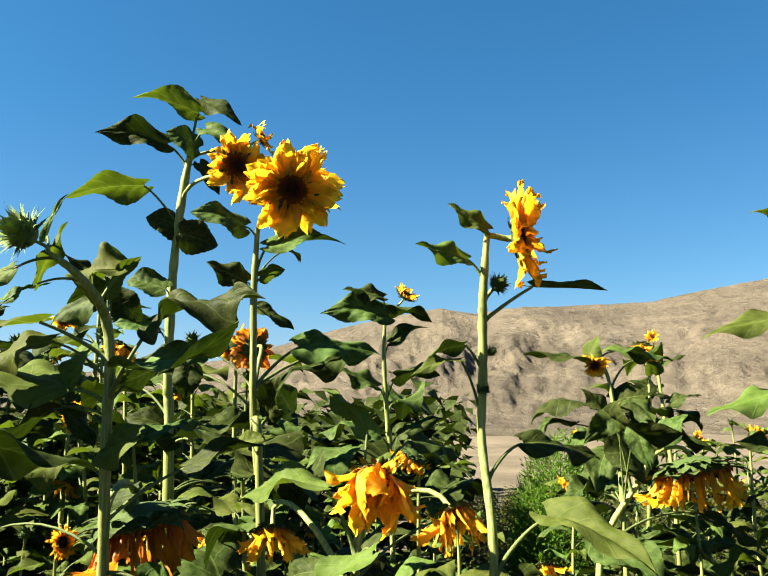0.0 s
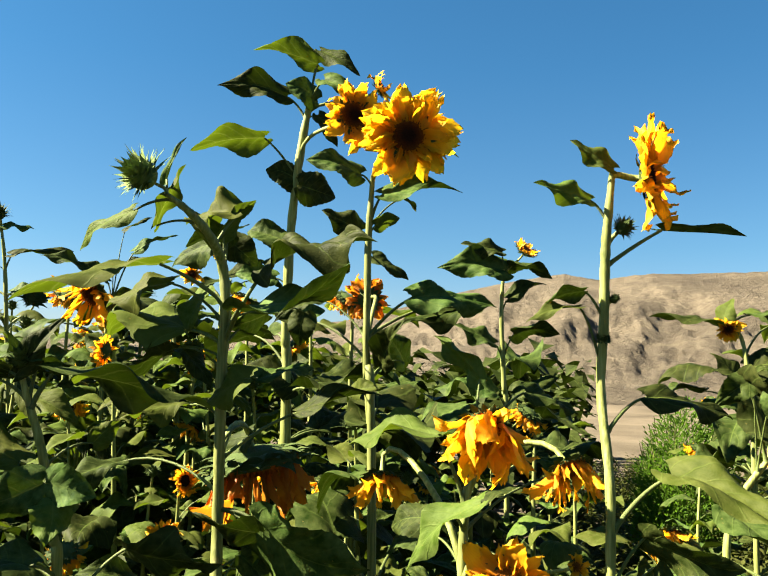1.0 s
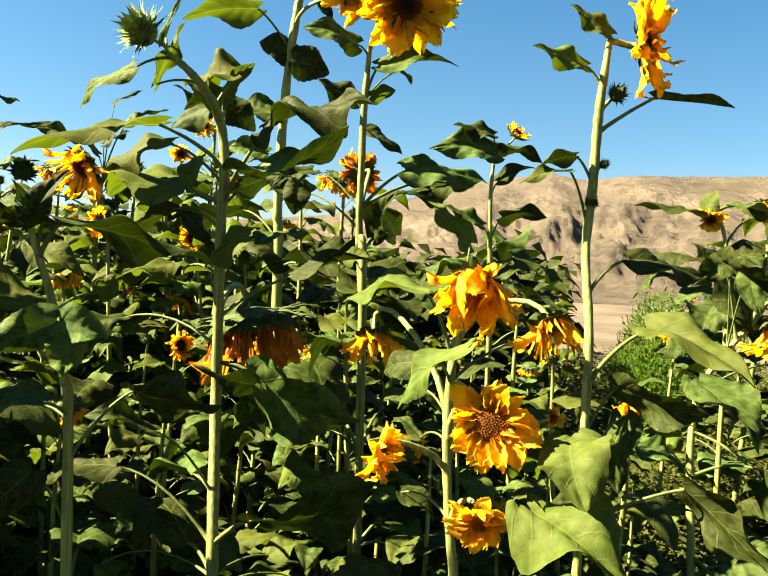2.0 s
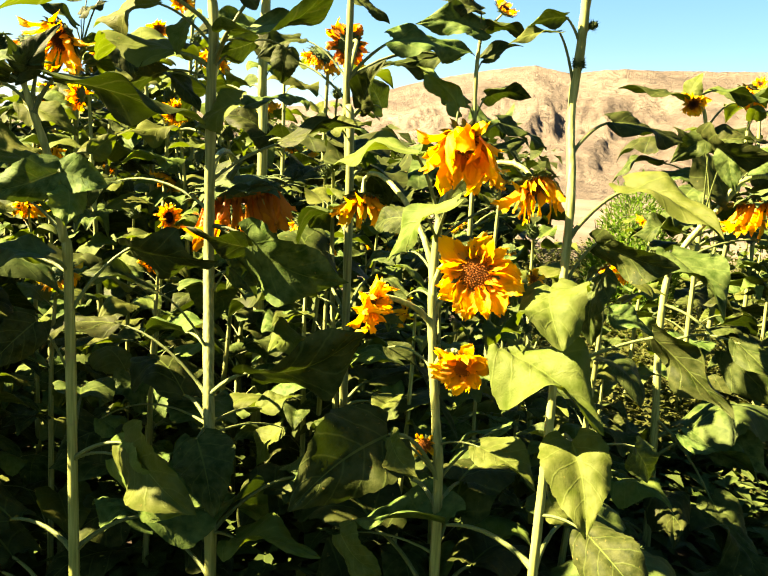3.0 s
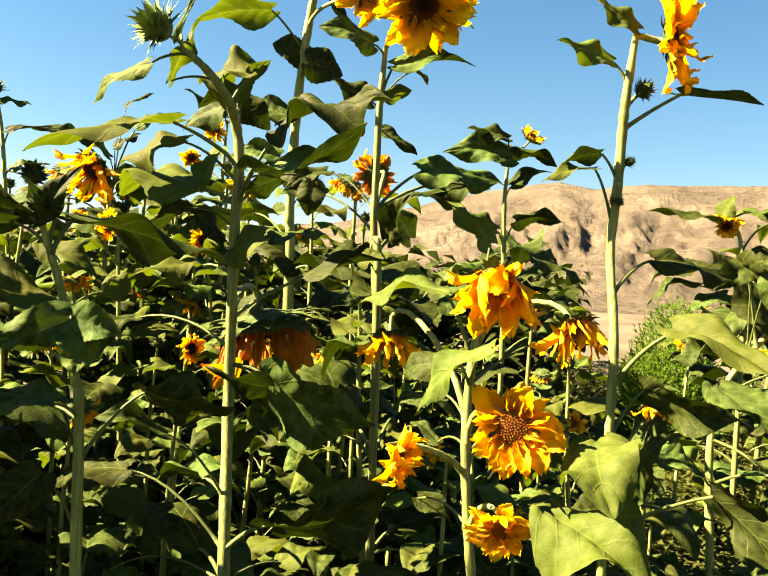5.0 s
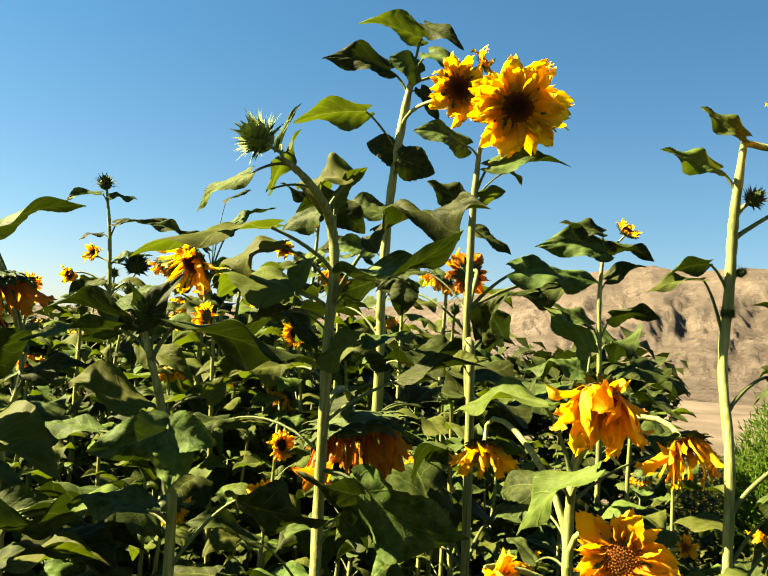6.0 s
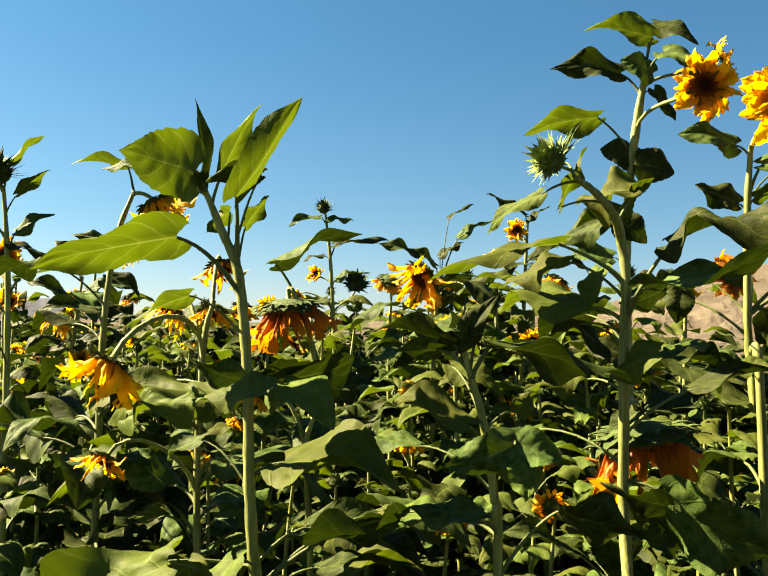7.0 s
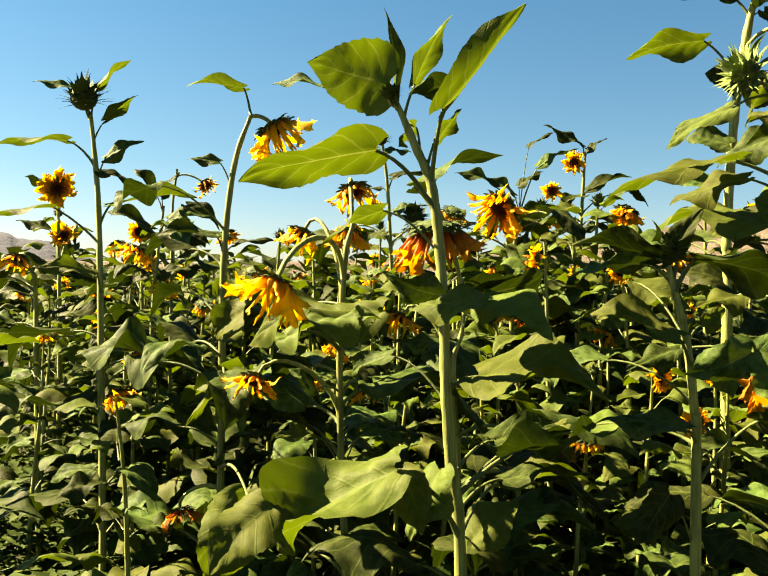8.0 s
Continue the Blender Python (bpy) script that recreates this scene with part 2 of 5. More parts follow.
# ---- leaf blades and petals: a store of shapes, one metre long ----
def blade_mesh(name, mat, arch, fold, curl, wave, seed, nu=41, half=6):
    """A heart-shaped blade, puffed between its side veins, with a toothed and rolled rim."""
    rng = np.random.RandomState(seed)
    verts, uvs = [], []
    ph, bend, twist, roll, tip = rng.uniform(0, 6.3, 5), rng.uniform(-0.07, 0.07), rng.uniform(-0.22, 0.22), rng.uniform(-0.5, 0.6, 2), rng.uniform(-0.22, 0.05)
    lop = rng.uniform(0.88, 1.12)
    for i in range(nu):
        s = i / (nu - 1)
        w = 0.82 * (s + 0.010) ** 0.40 * (1.004 - s) ** (0.98 + 0.14 * math.sin(ph[3]))
        for j in range(-half, half + 1):
            v = j / half
            tooth = 1 + 0.075 * min(1, 4 * s) * (((9 * s + 0.13 * ph[4] * (1 if v > 0 else 2)) % 1) - 0.5) * (1 if 0 < i < nu - 1 else 0)
            y = v * w * (lop if v > 0 else 2 - lop) * (tooth if abs(j) == half else 1)
            x = s - 0.11 * abs(v) ** 1.6 * (1 - s) ** 5
            z = arch * 4 * s * (1 - s) * 0.5 + fold * abs(y) - curl * y * y * 3
            puff = abs(math.cos(math.pi * (5 * s - 1.5 * abs(v) + 0.25 + 0.4 * noise.noise(Vector((s * 3, v * 2, seed)))))) ** 0.8 * min(1.0, 5 * (1 - abs(v)) + 0.25) * min(1.0, 4 * abs(v)) * min(1, 9 * (1 - s))
            z += (0.006 + 0.13 * wave) * puff + 0.022 * noise.noise(Vector((s * 5 + seed, v * 4, ph[0]))) * abs(v)
            z += wave * 1.3 * v * v * min(1, 3 * s) * min(1, 2.2 * (1 - s)) * math.sin((6.5 + 3 * math.sin(ph[2])) * s + ph[1] + (1.7 if v > 0 else 0)) + twist * y * (s - 0.3) * 1.0 + 0.03 * math.sin(5.2 * s + ph[2]) * s
            z += roll[0 if v > 0 else 1] * 0.10 * max(0.0, abs(v) - 0.55) ** 1.5 * math.sin(math.pi * min(1, s * 1.1)) * 4 + tip * max(0.0, s - 0.6) ** 2 * 2.2
            verts.append((x, y + bend * math.sin(3.1 * s), z))
            uvs.append((s, 0.5 + 0.5 * v))
    return mesh_of(name, verts, grid_faces(nu, 2 * half + 1), mat, uvs)


BLADES, BACK_BLADES = {}, {}
for kind, (arch, fold, curl, wave) in {"flat": (0.15, 0.20, 0.26, 0.14), "arched": (0.36, 0.24, 0.36, 0.14), "folded": (0.20, 0.62, 0.30, 0.09),
                                       "ruffled": (0.18, 0.25, 0.35, 0.27), "cupped": (-0.08, 0.40, 0.05, 0.07), "drooping": (0.52, 0.12, 0.6, 0.13)}.items():
    for young in (False, True):
        BLADES[kind, young] = [blade_mesh("leaf_blade", LEAF_YOUNG_SUNLIT if young else LEAF, arch, fold, curl, wave, n) for n in range(5)]
        BACK_BLADES[kind, young] = [blade_mesh("leaf_blade", LEAF_YOUNG_SUNLIT if young else LEAF, arch, fold, curl, wave, n + 9, 19, 4) for n in range(3)]


def petal_mesh(mat, bend, seed, nu=11, half=3):
    """A broad ray floret with a ragged, often split tip, creased along its length."""
    rng = np.random.RandomState(seed)
    verts, uvs = [], []
    a, b, c, e = rng.uniform(-1, 1, 4)
    split = rng.uniform(0.0, 0.24, 2 * half + 1)
    curl, wide = rng.uniform(-0.5, 0.5), rng.uniform(0.24, 0.36)
    for i in range(nu):
        s = i / (nu - 1)
        w = wide * (s + 0.04) ** 0.26 * (1.03 - s) ** 0.62 * (1 + 0.18 * rng.uniform(-1, 1))
        for j in range(-half, half + 1):
            v = j / half
            y = v * w + 0.15 * a * math.sin(2.6 * s)
            z = bend * s * s + 0.07 * math.sin(4.5 * s + 3 * c) * s + (0.12 + 0.10 * c) * v * v * (1 - 0.5 * s) + 0.13 * b * v * math.sin(7 * s + e) + 0.05 * s * math.sin(9 * s + 5 * v + 6 * a)
            z += 0.022 * (1 if j % 2 else -1) * (1 - s) + curl * v * s * s * 0.5
            verts.append((s * (1 - 0.28 * abs(bend) * s) - split[j + half] * max(0.0, s - 0.7) / 0.3, y, z))
            uvs.append((s, 0.5 + 0.5 * v))
    return mesh_of("petal", verts, grid_faces(nu, 2 * half + 1), mat, uvs)


PETALS = {m: [petal_mesh(m, bd, 31 * n + 5) for n, bd in enumerate((-0.45, -0.25, -0.1, 0.1, 0.25, 0.4, 0.6))] for m in (PETAL, PETAL_YELLOW, PETAL_OLD)}


def disc_mesh(mat, seeds=150):
    """A domed disc with a spiral of florets."""
    verts, faces = [], []
    for i in range(6):
        r = i / 5
        for j in range(18):
            a = 2 * math.pi * j / 18
            verts.append((r * math.cos(a), r * math.sin(a), 0.22 * (1 - r * r) - 0.05))
    faces += grid_faces(6, 18, 0, True)
    for k in range(seeds):
        r, a = math.sqrt((k + 0.5) / seeds), k * 2.39996
        x, y, z = r * math.cos(a), r * math.sin(a), 0.22 * (1 - r * r) - 0.05
        q, h, n = 0.05, 0.07 + 0.09 * r, len(verts)
        verts += [(x - q, y - q, z), (x + q, y - q, z), (x + q, y + q, z), (x - q, y + q, z), (x * 1.03, y * 1.03, z + h)]
        faces += [(n, n + 1, n + 4), (n + 1, n + 2, n + 4), (n + 2, n + 3, n + 4), (n + 3, n, n + 4)]
    return mesh_of("disc", verts, faces, mat)


def calyx_mesh(rings, long, spread, seed, mat):
    """A cup with pointed green bracts. Local z is the way the flower looks."""
    rng = np.random.RandomState(seed)
    verts, faces = [], []
    prof = [(0.0, -0.42), (0.25, -0.42), (0.62, -0.33), (0.95, -0.12), (1.02, 0.0), (0.9, 0.02)]
    for r, z in prof:
        for j in range(16):
            a = 2 * math.pi * j / 16
            verts.append((r * math.cos(a), r * math.sin(a), z))
    faces += grid_faces(len(prof), 16, 0, True)
    for ring in range(rings):
        count = 15
        for k in range(count):
            a = 2 * math.pi * (k + 0.5 * ring) / count + rng.uniform(-0.1, 0.1)
            z0, r0 = -0.30 + 0.26 * ring / max(1, rings - 1), 0.72 + 0.3 * ring / max(1, rings - 1)
            ln, up = long * rng.uniform(0.75, 1.25), spread + rng.uniform(-0.35, 0.35)
            rad, tan = np.array([math.cos(a), math.sin(a), 0]), np.array([-math.sin(a), math.cos(a), 0])
            d = rad * math.cos(up) + np.array([0, 0, math.sin(up)])
            out = np.array([0, 0, math.cos(up)]) - rad * math.sin(up)
            p0, n = rad * r0 + np.array([0, 0, z0]), len(verts)
            for s, w, lift in ((0, 0.15, 0), (0.35, 0.17, 0.02), (0.7, 0.08, -0.05), (1.0, 0.006, -0.22)):
                c = p0 + d * ln * s - out * lift * ln
                verts += [c - tan * w, c + out * 0.04, c + tan * w]
            for i in range(3):
                q = n + 3 * i
                faces += [(q, q + 1, q + 4, q + 3), (q + 1, q + 2, q + 5, q + 4)]
    return mesh_of("calyx", verts, faces, mat)


DISC_MESH, DISC_SUNLIT = disc_mesh(DISC), disc_mesh(DISC_ORANGE)
CALYX_OPEN = [calyx_mesh(2, 0.55, 0.1, n, CALYX) for n in range(2)]
CALYX_BACK = [calyx_mesh(3, 0.42, 0.0, n + 4, CALYX) for n in range(2)]


def bud_mesh(seed, count=64, mat=None, long=1.0):
    """Pointed bracts all round a closed bud, each bent like a claw. Local z is the way the bud looks."""
    rg = np.random.RandomState(seed)
    verts, faces = [], []
    for k in range(count):
        h = 1 - 1.55 * (k + 0.5) / count
        a = k * 2.39996 + rg.uniform(-0.2, 0.2)
        q = math.sqrt(max(0.0, 1 - h * h))
        nrm = np.array([q * math.cos(a), q * math.sin(a), h])
        tan = np.array([-math.sin(a), math.cos(a), 0])
        d = nrm * 0.85 + np.array([0, 0, 0.55]) + rg.normal(0, 0.18, 3)
        d /= np.linalg.norm(d)
        ln, n = rg.uniform(0.6, 1.25) * long, len(verts)
        for s, w, bend in ((0, 0.26, 0), (0.3, 0.27, 0.02), (0.6, 0.10, 0.10), (1.0, 0.006, 0.30)):
            c = nrm * 0.88 + d * ln * s + (nrm * 0.5 - np.array([0, 0, 0.5])) * bend * ln
            verts += [c - tan * w, c + nrm * 0.05, c + tan * w]
        for i in range(3):
            p = n + 3 * i
            faces += [(p, p + 1, p + 4, p + 3), (p + 1, p + 2, p + 5, p + 4)]
    return mesh_of("bract", verts, faces, mat or CALYX)


BUD_MESH = [bud_mesh(n) for n in range(2)]
BUD_PALE = bud_mesh(5, 76, CALYX_PALE, 1.1)
BUD_CORE_PALE, BUD_CORE = (mesh_of("bud_core", [(math.cos(a) * math.sin(t) * 0.95, math.sin(a) * math.sin(t) * 0.95, math.cos(t) * 0.9) for t in np.linspace(0.02, math.pi - 0.02, 9)
                                for a in np.arange(14) * math.pi / 7], grid_faces(9, 14, 0, True), green) for green in (CALYX_PALE, CALYX))


def axes(x, z):
    """A turn whose x axis runs along x and whose z axis lies nearest to z."""
    x = Vector(x).normalized()
    z = Vector(z)
    z = z - x * z.dot(x)
    z = z.normalized() if z.length > 1e-6 else x.orthogonal().normalized()
    return Matrix((x, z.cross(x), z)).transposed()


def merged(name, items):
    """One mesh out of rows of (mesh, pose)."""
    verts, faces, uvs, mats, slot = [], [], [], [], []
    for me, m in items:
        n, mat = len(verts), me.materials[0]
        if mat not in mats:
            mats.append(mat)
        verts += [tuple(m @ v.co) for v in me.vertices]
        faces += [tuple(n + i for i in p.vertices) for p in me.polygons]
        slot += [mats.index(mat)] * len(me.polygons)
        own = np.zeros((len(me.vertices), 2), np.float32)
        if me.uv_layers:
            for lp, d in zip(me.loops, me.uv_layers[0].data):
                own[lp.vertex_index] = d.uv
        uvs += own.tolist()
    out = mesh_of(name, verts, faces, mats[0], uvs)
    for mat in mats[1:]:
        out.materials.append(mat)
    out.polygons.foreach_set("material_index", slot)
    return out


class Sunflower:
    """One plant: an empty at its foot with a stem, leaves (each with its stalk) and flower heads."""

    def __init__(self, line, label, group="sunflowers of the field", per=6):
        foot = Vector(line[-1][:3])
        self.root = tagged(new("sunflower"), label, "sunflower", group)
        self.root.empty_display_size = 0.05
        self.root.location = foot
        self.foot = np.array(foot)
        self.rng = np.random.RandomState(int(abs(foot.x * 1000) + abs(foot.y * 7000)) % 99991)
        self.line = smooth_line(line, per) * (1, 1, 1, 0.72)
        self.line[:, 3] *= 1 + 0.10 * np.sin(np.arange(len(self.line)) * 2.1) * self.rng.uniform(0.5, 1.0, len(self.line))
        self.line[:4, 3] *= (0.72, 0.82, 0.9, 0.96)
        self.add("stem", tube(self.line, 10, 0.05), STEM, self.root)

    def add(self, name, vf, mat, parent):
        v = np.asarray(vf[0]) - self.foot
        return child(new(name, mesh_of(name, v, vf[1], mat)), parent)

    def on_stem(self, z):
        i = int(np.argmin(np.abs(self.line[:, 2] - z)))
        return self.line[i, :3], self.line[i, 3]

    # young: paler blade, for top leaves and as painted sun on lower ones.
    def leaf(self, z, base, tip, up, wide=0.8, kind="flat", young=False, sag=0.25):
        base, tip = Vector(base), Vector(tip)
        size = (tip - base).length
        turn = axes(tip - base, up)
        store = BLADES[kind, young]
        blade = child(new("leaf", store[self.rng.randint(len(store))]), self.root)
        blade.matrix_basis = Matrix.LocRotScale(base - Vector(self.foot), turn.to_quaternion(), (size, size * wide, size * min(1.0, 0.25 + wide)))
        a, r = self.on_stem(z)
        a, b = np.array(a), np.array(base)
        d = np.linalg.norm(b - a)
        if d > 0.004:
            mid = 0.5 * (a + b) + np.array([0, 0, sag * d])
            t = np.linspace(0, 1, 8)[:, None]
            c = (1 - t) ** 2 * a + 2 * t * (1 - t) * mid + t * t * b
            q = max(0.0022, min(0.0042, 0.018 * size)) * (1.25 - 0.5 * t)
            q[0] *= 1.5
            v, f = tube(np.hstack([c, q]), 6)
            inv = blade.matrix_basis.inverted()
            v = [inv @ Vector(p - self.foot) for p in v]
            child(new("leaf_stalk", mesh_of("leaf_stalk", v, f, STALK_BACKLIT_GREEN)), blade)
        return blade

    def fill(self, low, high, count, size=0.22, toward=1.2, wide=2.6):
        """Ordinary leaves up the stem, mostly on one side."""
        for k in range(count):
            z = low + (high - low) * (k + self.rng.uniform(0, 0.8)) / count
            a = toward + self.rng.uniform(-wide, wide) * 0.5
            c, s = math.cos(a), math.sin(a)
            q, r = self.on_stem(z)
            out, ln = self.rng.uniform(0.08, 0.19), size * self.rng.uniform(0.75, 1.25)
            b = Vector(q) + Vector((c * out, s * out, out * self.rng.uniform(0.1, 0.7)))
            t = b + Vector((c, s, self.rng.uniform(-0.65, 0.12))).normalized() * ln
            self.leaf(z, b, t, (c * 0.4, s * 0.4, 1), self.rng.uniform(0.7, 1.05), ("flat", "arched", "ruffled", "folded", "drooping")[self.rng.randint(5)])

    def head(self, at, face, size, kind="open", petals=24, spread=0.1, gravity=0.0, mat=None, disc=0.42, neck=None, long=1.0, wild=1.0, sunlit_disc=False):
        """size: across the petals. spread: how far the petals lean to the way the flower looks. gravity: how they hang."""
        mat = mat or PETAL
        petals = int(petals * (0.54 if kind == "hanging" else 0.62)) if petals > 30 else int(petals * 0.95)
        rng = self.rng
        at, face = Vector(at), Vector(face).normalized()
        turn = axes(face.orthogonal(), face)
        r = size * disc / 2
        if kind == "bud":
            core = child(new("flower_bud", BUD_CORE_PALE if mat == CALYX_PALE else BUD_CORE), self.root)
            core.matrix_basis = Matrix.LocRotScale(at - Vector(self.foot), turn.to_quaternion(), (size * 0.30,) * 3)
            child(new("calyx", BUD_PALE if mat == CALYX_PALE else BUD_MESH[rng.randint(2)]), core)
        else:
            core = child(new("flower_head", DISC_SUNLIT if sunlit_disc else DISC_MESH), self.root)
            core.matrix_basis = Matrix.LocRotScale(at - Vector(self.foot), turn.to_quaternion(), (r, r, r))
            store = CALYX_BACK if kind == "hanging" else CALYX_OPEN
            child(new("calyx", store[rng.randint(2)]), core)
            down = turn.inverted() @ Vector((0, 0, -1))
            for k in range(petals):
                a = 2 * math.pi * (k + rng.uniform(-0.35, 0.35)) / petals
                rad = Vector((math.cos(a), math.sin(a), 0))
                ring = k % 2
                d = rad * 1.0 + Vector((0, 0, spread + 0.10 * ring + wild * rng.uniform(-0.32, 0.32))) + down * gravity * rng.uniform(0.6, 1.3)
                d += rad.cross(Vector((0, 0, 1))) * rng.uniform(-0.22, 0.22) * wild
                ln = (size / 2 - 0.75 * r) / r * rng.uniform(0.72, 1.25) * long
                p = child(new("petal", PETALS[mat][rng.randint(7) if wild > 0.8 else 1 + rng.randint(4)]), core)
                nz = Vector((0, 0, 1)) - rad * 0.3 * gravity + rad.cross(Vector((0, 0, 1))) * rng.uniform(-0.45, 0.45) * wild
                p.matrix_basis = Matrix.LocRotScale(rad * (0.84 - 0.05 * ring) + Vector((0, 0, -0.12 + 0.05 * ring)), axes(d, nz).to_quaternion(), (ln, ln / long * rng.uniform(0.8, 1.25) * (0.44 if kind == "hanging" else 1.3), ln))
        if neck is not None:
            a, q = self.on_stem(neck) if not isinstance(neck, tuple) else (np.array(neck), 0.006)
            a, b = np.array(a), np.array(at - face * (r * 0.40 if kind != "bud" else size * 0.26))
            d = np.linalg.norm(a - b)
            t = np.linspace(0, 1, 10)[:, None]
            m1, m2 = a + np.array([0, 0, 0.45 * d]), b - np.array(face) * 0.45 * d
            c = (1 - t) ** 3 * a + 3 * t * (1 - t) ** 2 * m1 + 3 * t * t * (1 - t) * m2 + t ** 3 * b
            self.add("flower_stalk", tube(np.hstack([c, (min(0.0065, q * 0.9) * (1 - t) + max(0.003, min(0.0065, size * 0.03)) * t)]), 8), STEM, self.root)
        return core


# ---- ground, hills, distance ----
def elevation(az):
    """The skyline's height over the level, in degrees, by the compass (0: straight ahead, plus to the right)."""
    a = (-180, -110, -80, -50, -46, -43, -41, -34, -20, -14, -9, -4, 0, 3, 6.5, 9, 12.5, 16, 21, 24, 29, 40, 60, 100, 180)
    e = (3, 2.4, 1.8, 1.4, 1.4, 1.4, 1.4, 1.5, 2.4, 2.8, 3.4, 4.7, 5.8, 6.4, 7.0, 6.6, 7.0, 6.9, 7.0, 7.5, 8.2, 8.6, 8.0, 5, 3)
    return float(np.interp(az, a, e))


def build_hills():
    na, nr = 760, 84
    verts = []
    for j in range(na):
        u = j / na * 2 - 1
        az = 180 * (0.30 * u + 0.70 * u ** 3)
        a = radians(az)
        crest = math.tan(radians(elevation(az))) * 170
        for i in range(nr):
            t = i / (nr - 1)
            r = 34 + 190 * t ** 1.25
            x, y = r * math.sin(a), r * math.cos(a)
            rise = max(0.0, min(1.0, (r - 40) / 130))
            shape = rise ** 1.5 if r < 170 else 1 - 0.25 * (r - 170) / 54
            rib, amp, f = 0.0, 0.8, 0.026
            for o in range(7):
                w = Vector((a * 150 * f * 1.5 + 0.8 * noise.noise(Vector((x * 0.012, y * 0.012, 7.0))), r * f * 0.55, 3.1 * o + 2.0))
                rib += amp * (0.72 - 2.1 * abs(noise.noise(w)))
                amp *= 0.66
                f *= 2.0
            rib = max(-0.45, min(rib, 0.9))
            fade = 1.0 if rise < 0.5 else 1.0 - 0.86 * (rise - 0.5) / 0.5
            z = crest * shape + (rib - 0.25) * 0.095 * crest * min(1.0, rise * 2.2) * fade
            z += 0.10 * noise.noise(Vector((x * 0.5, y * 0.5, 0))) * min(1, rise * 9)
            verts.append((x, y, max(0.0, z) + (0.0 if r > 42 else -0.02 * (42 - r))))
    faces = grid_faces(na, nr)
    faces += [((na - 1) * nr + i, i, i + 1, (na - 1) * nr + i + 1) for i in range(nr - 1)]
    faces = [tuple(reversed(f)) for f in faces]
    tagged(new("hills", mesh_of("hills", verts, faces, HILL)), "bare tan-brown eroded hills beyond the field", "hill", kind="structure")


def build_far_mountains():
    verts = []
    for j in range(220):
        az = radians(-75 + 45 * j / 219)
        d = math.degrees(az)
        top = 2.3 * math.exp(-((d + 47.5) / 4.2) ** 4) + 2.0 * math.exp(-((d + 57) / 7) ** 2) + 1.3 * math.exp(-((d + 40) / 3) ** 2)
        h = 900 * math.tan(radians(max(0.8, top * (1 + 0.12 * noise.noise(Vector((d * 0.5, 0, 0))) + 0.06 * noise.noise(Vector((d * 1.7, 1, 0)))))))
        for i in range(8):
            r, t = 800 + 30 * i, i / 7
            verts.append((r * math.sin(az), r * math.cos(az), h * (1 - (1 - t) ** 1.6) * (1 + 0.05 * noise.noise(Vector((d, i, 2)))) - 2 * (i == 0)))
    tagged(new("far_mountains", mesh_of("far_mountains", verts, grid_faces(220, 8), HAZED_ROCK)), "distant blue-grey rocky mountains on the skyline", "mountain", kind="structure")


def build_ground():
    n, verts = 90, []
    s = [math.copysign(abs(u) ** 3.2 * 1500, u) for u in np.linspace(-1, 1, n)]
    for x in s:
        for y in s:
            d = math.hypot(x, y)
            z = 0.05 * noise.noise(Vector((x * 1.1, y * 1.1, 0))) + 0.02 * noise.noise(Vector((x * 4, y * 4, 5))) if d < 37 else -0.8
            verts.append((x, y, z - 0.03))
    tagged(new("ground", mesh_of("ground", verts, [tuple(reversed(f)) for f in grid_faces(n, n)], SOIL)), "dry brown soil of the field under the plants", "ground", kind="structure")


build_ground()
build_hills()
build_far_mountains()

# ---- the plants nearest to the path ----

p = Sunflower([(-0.594, 1.300, 1.769, 0.0082), (-0.559, 1.326, 1.741, 0.0102), (-0.529, 1.362, 1.701, 0.0123), (-0.522, 1.416, 1.656, 0.0137), (-0.513, 1.421, 1.579, 0.0137), (-0.517, 1.427, 1.452, 0.0147), (-0.517, 1.434, 1.305, 0.0147), (-0.517, 1.444, 1.110, 0.0156), (-0.482, 1.342, 0.846, 0.0159), (-0.466, 1.318, 0.646, 0.0168), (-0.450, 1.318, 0.000, 0.0194)],
              "tall sunflower with a spiky closed green bud")
p.head((-0.634, 1.284, 1.801), (-0.64, -0.64, 0.43), 0.096, "bud", neck=1.77, mat=CALYX_PALE)
p.leaf(1.77, (-0.645, 1.423, 1.815), (-0.598, 1.394, 1.903), (-0.61, -0.79, 0.07), 0.35, "folded")
p.leaf(1.66, (-0.523, 1.473, 1.721), (-0.627, 1.501, 1.703), (0.01, 0.57, 0.82), 0.8)
p.leaf(0.92, (-0.594, 1.320, 1.063), (-0.715, 1.278, 1.096), (0.33, -0.22, 0.92), 0.7)
p.leaf(0.85, (-0.686, 1.364, 0.979), (-0.844, 1.365, 0.940), (-0.23, -0.36, 0.90), 0.7)
p.leaf(1.04, (-0.472, 1.451, 1.098), (-0.425, 1.510, 1.016), (0.89, -0.41, 0.21), 0.7)
p.leaf(1.31, (-0.505, 1.637, 1.313), (-0.599, 1.632, 1.177), (-0.62, -0.64, 0.45), 0.6)
p.leaf(1.20, (-0.746, 1.509, 1.257), (-0.849, 1.397, 1.214), (0.03, -0.39, 0.92), 0.6)
p.head((-0.506, 1.660, 1.242), (0.18, 0.07, -0.98), 0.262, "hanging", neck=1.24, petals=58, spread=1.3, gravity=1.0, disc=0.74, long=2.2, mat=PETAL_OLD)
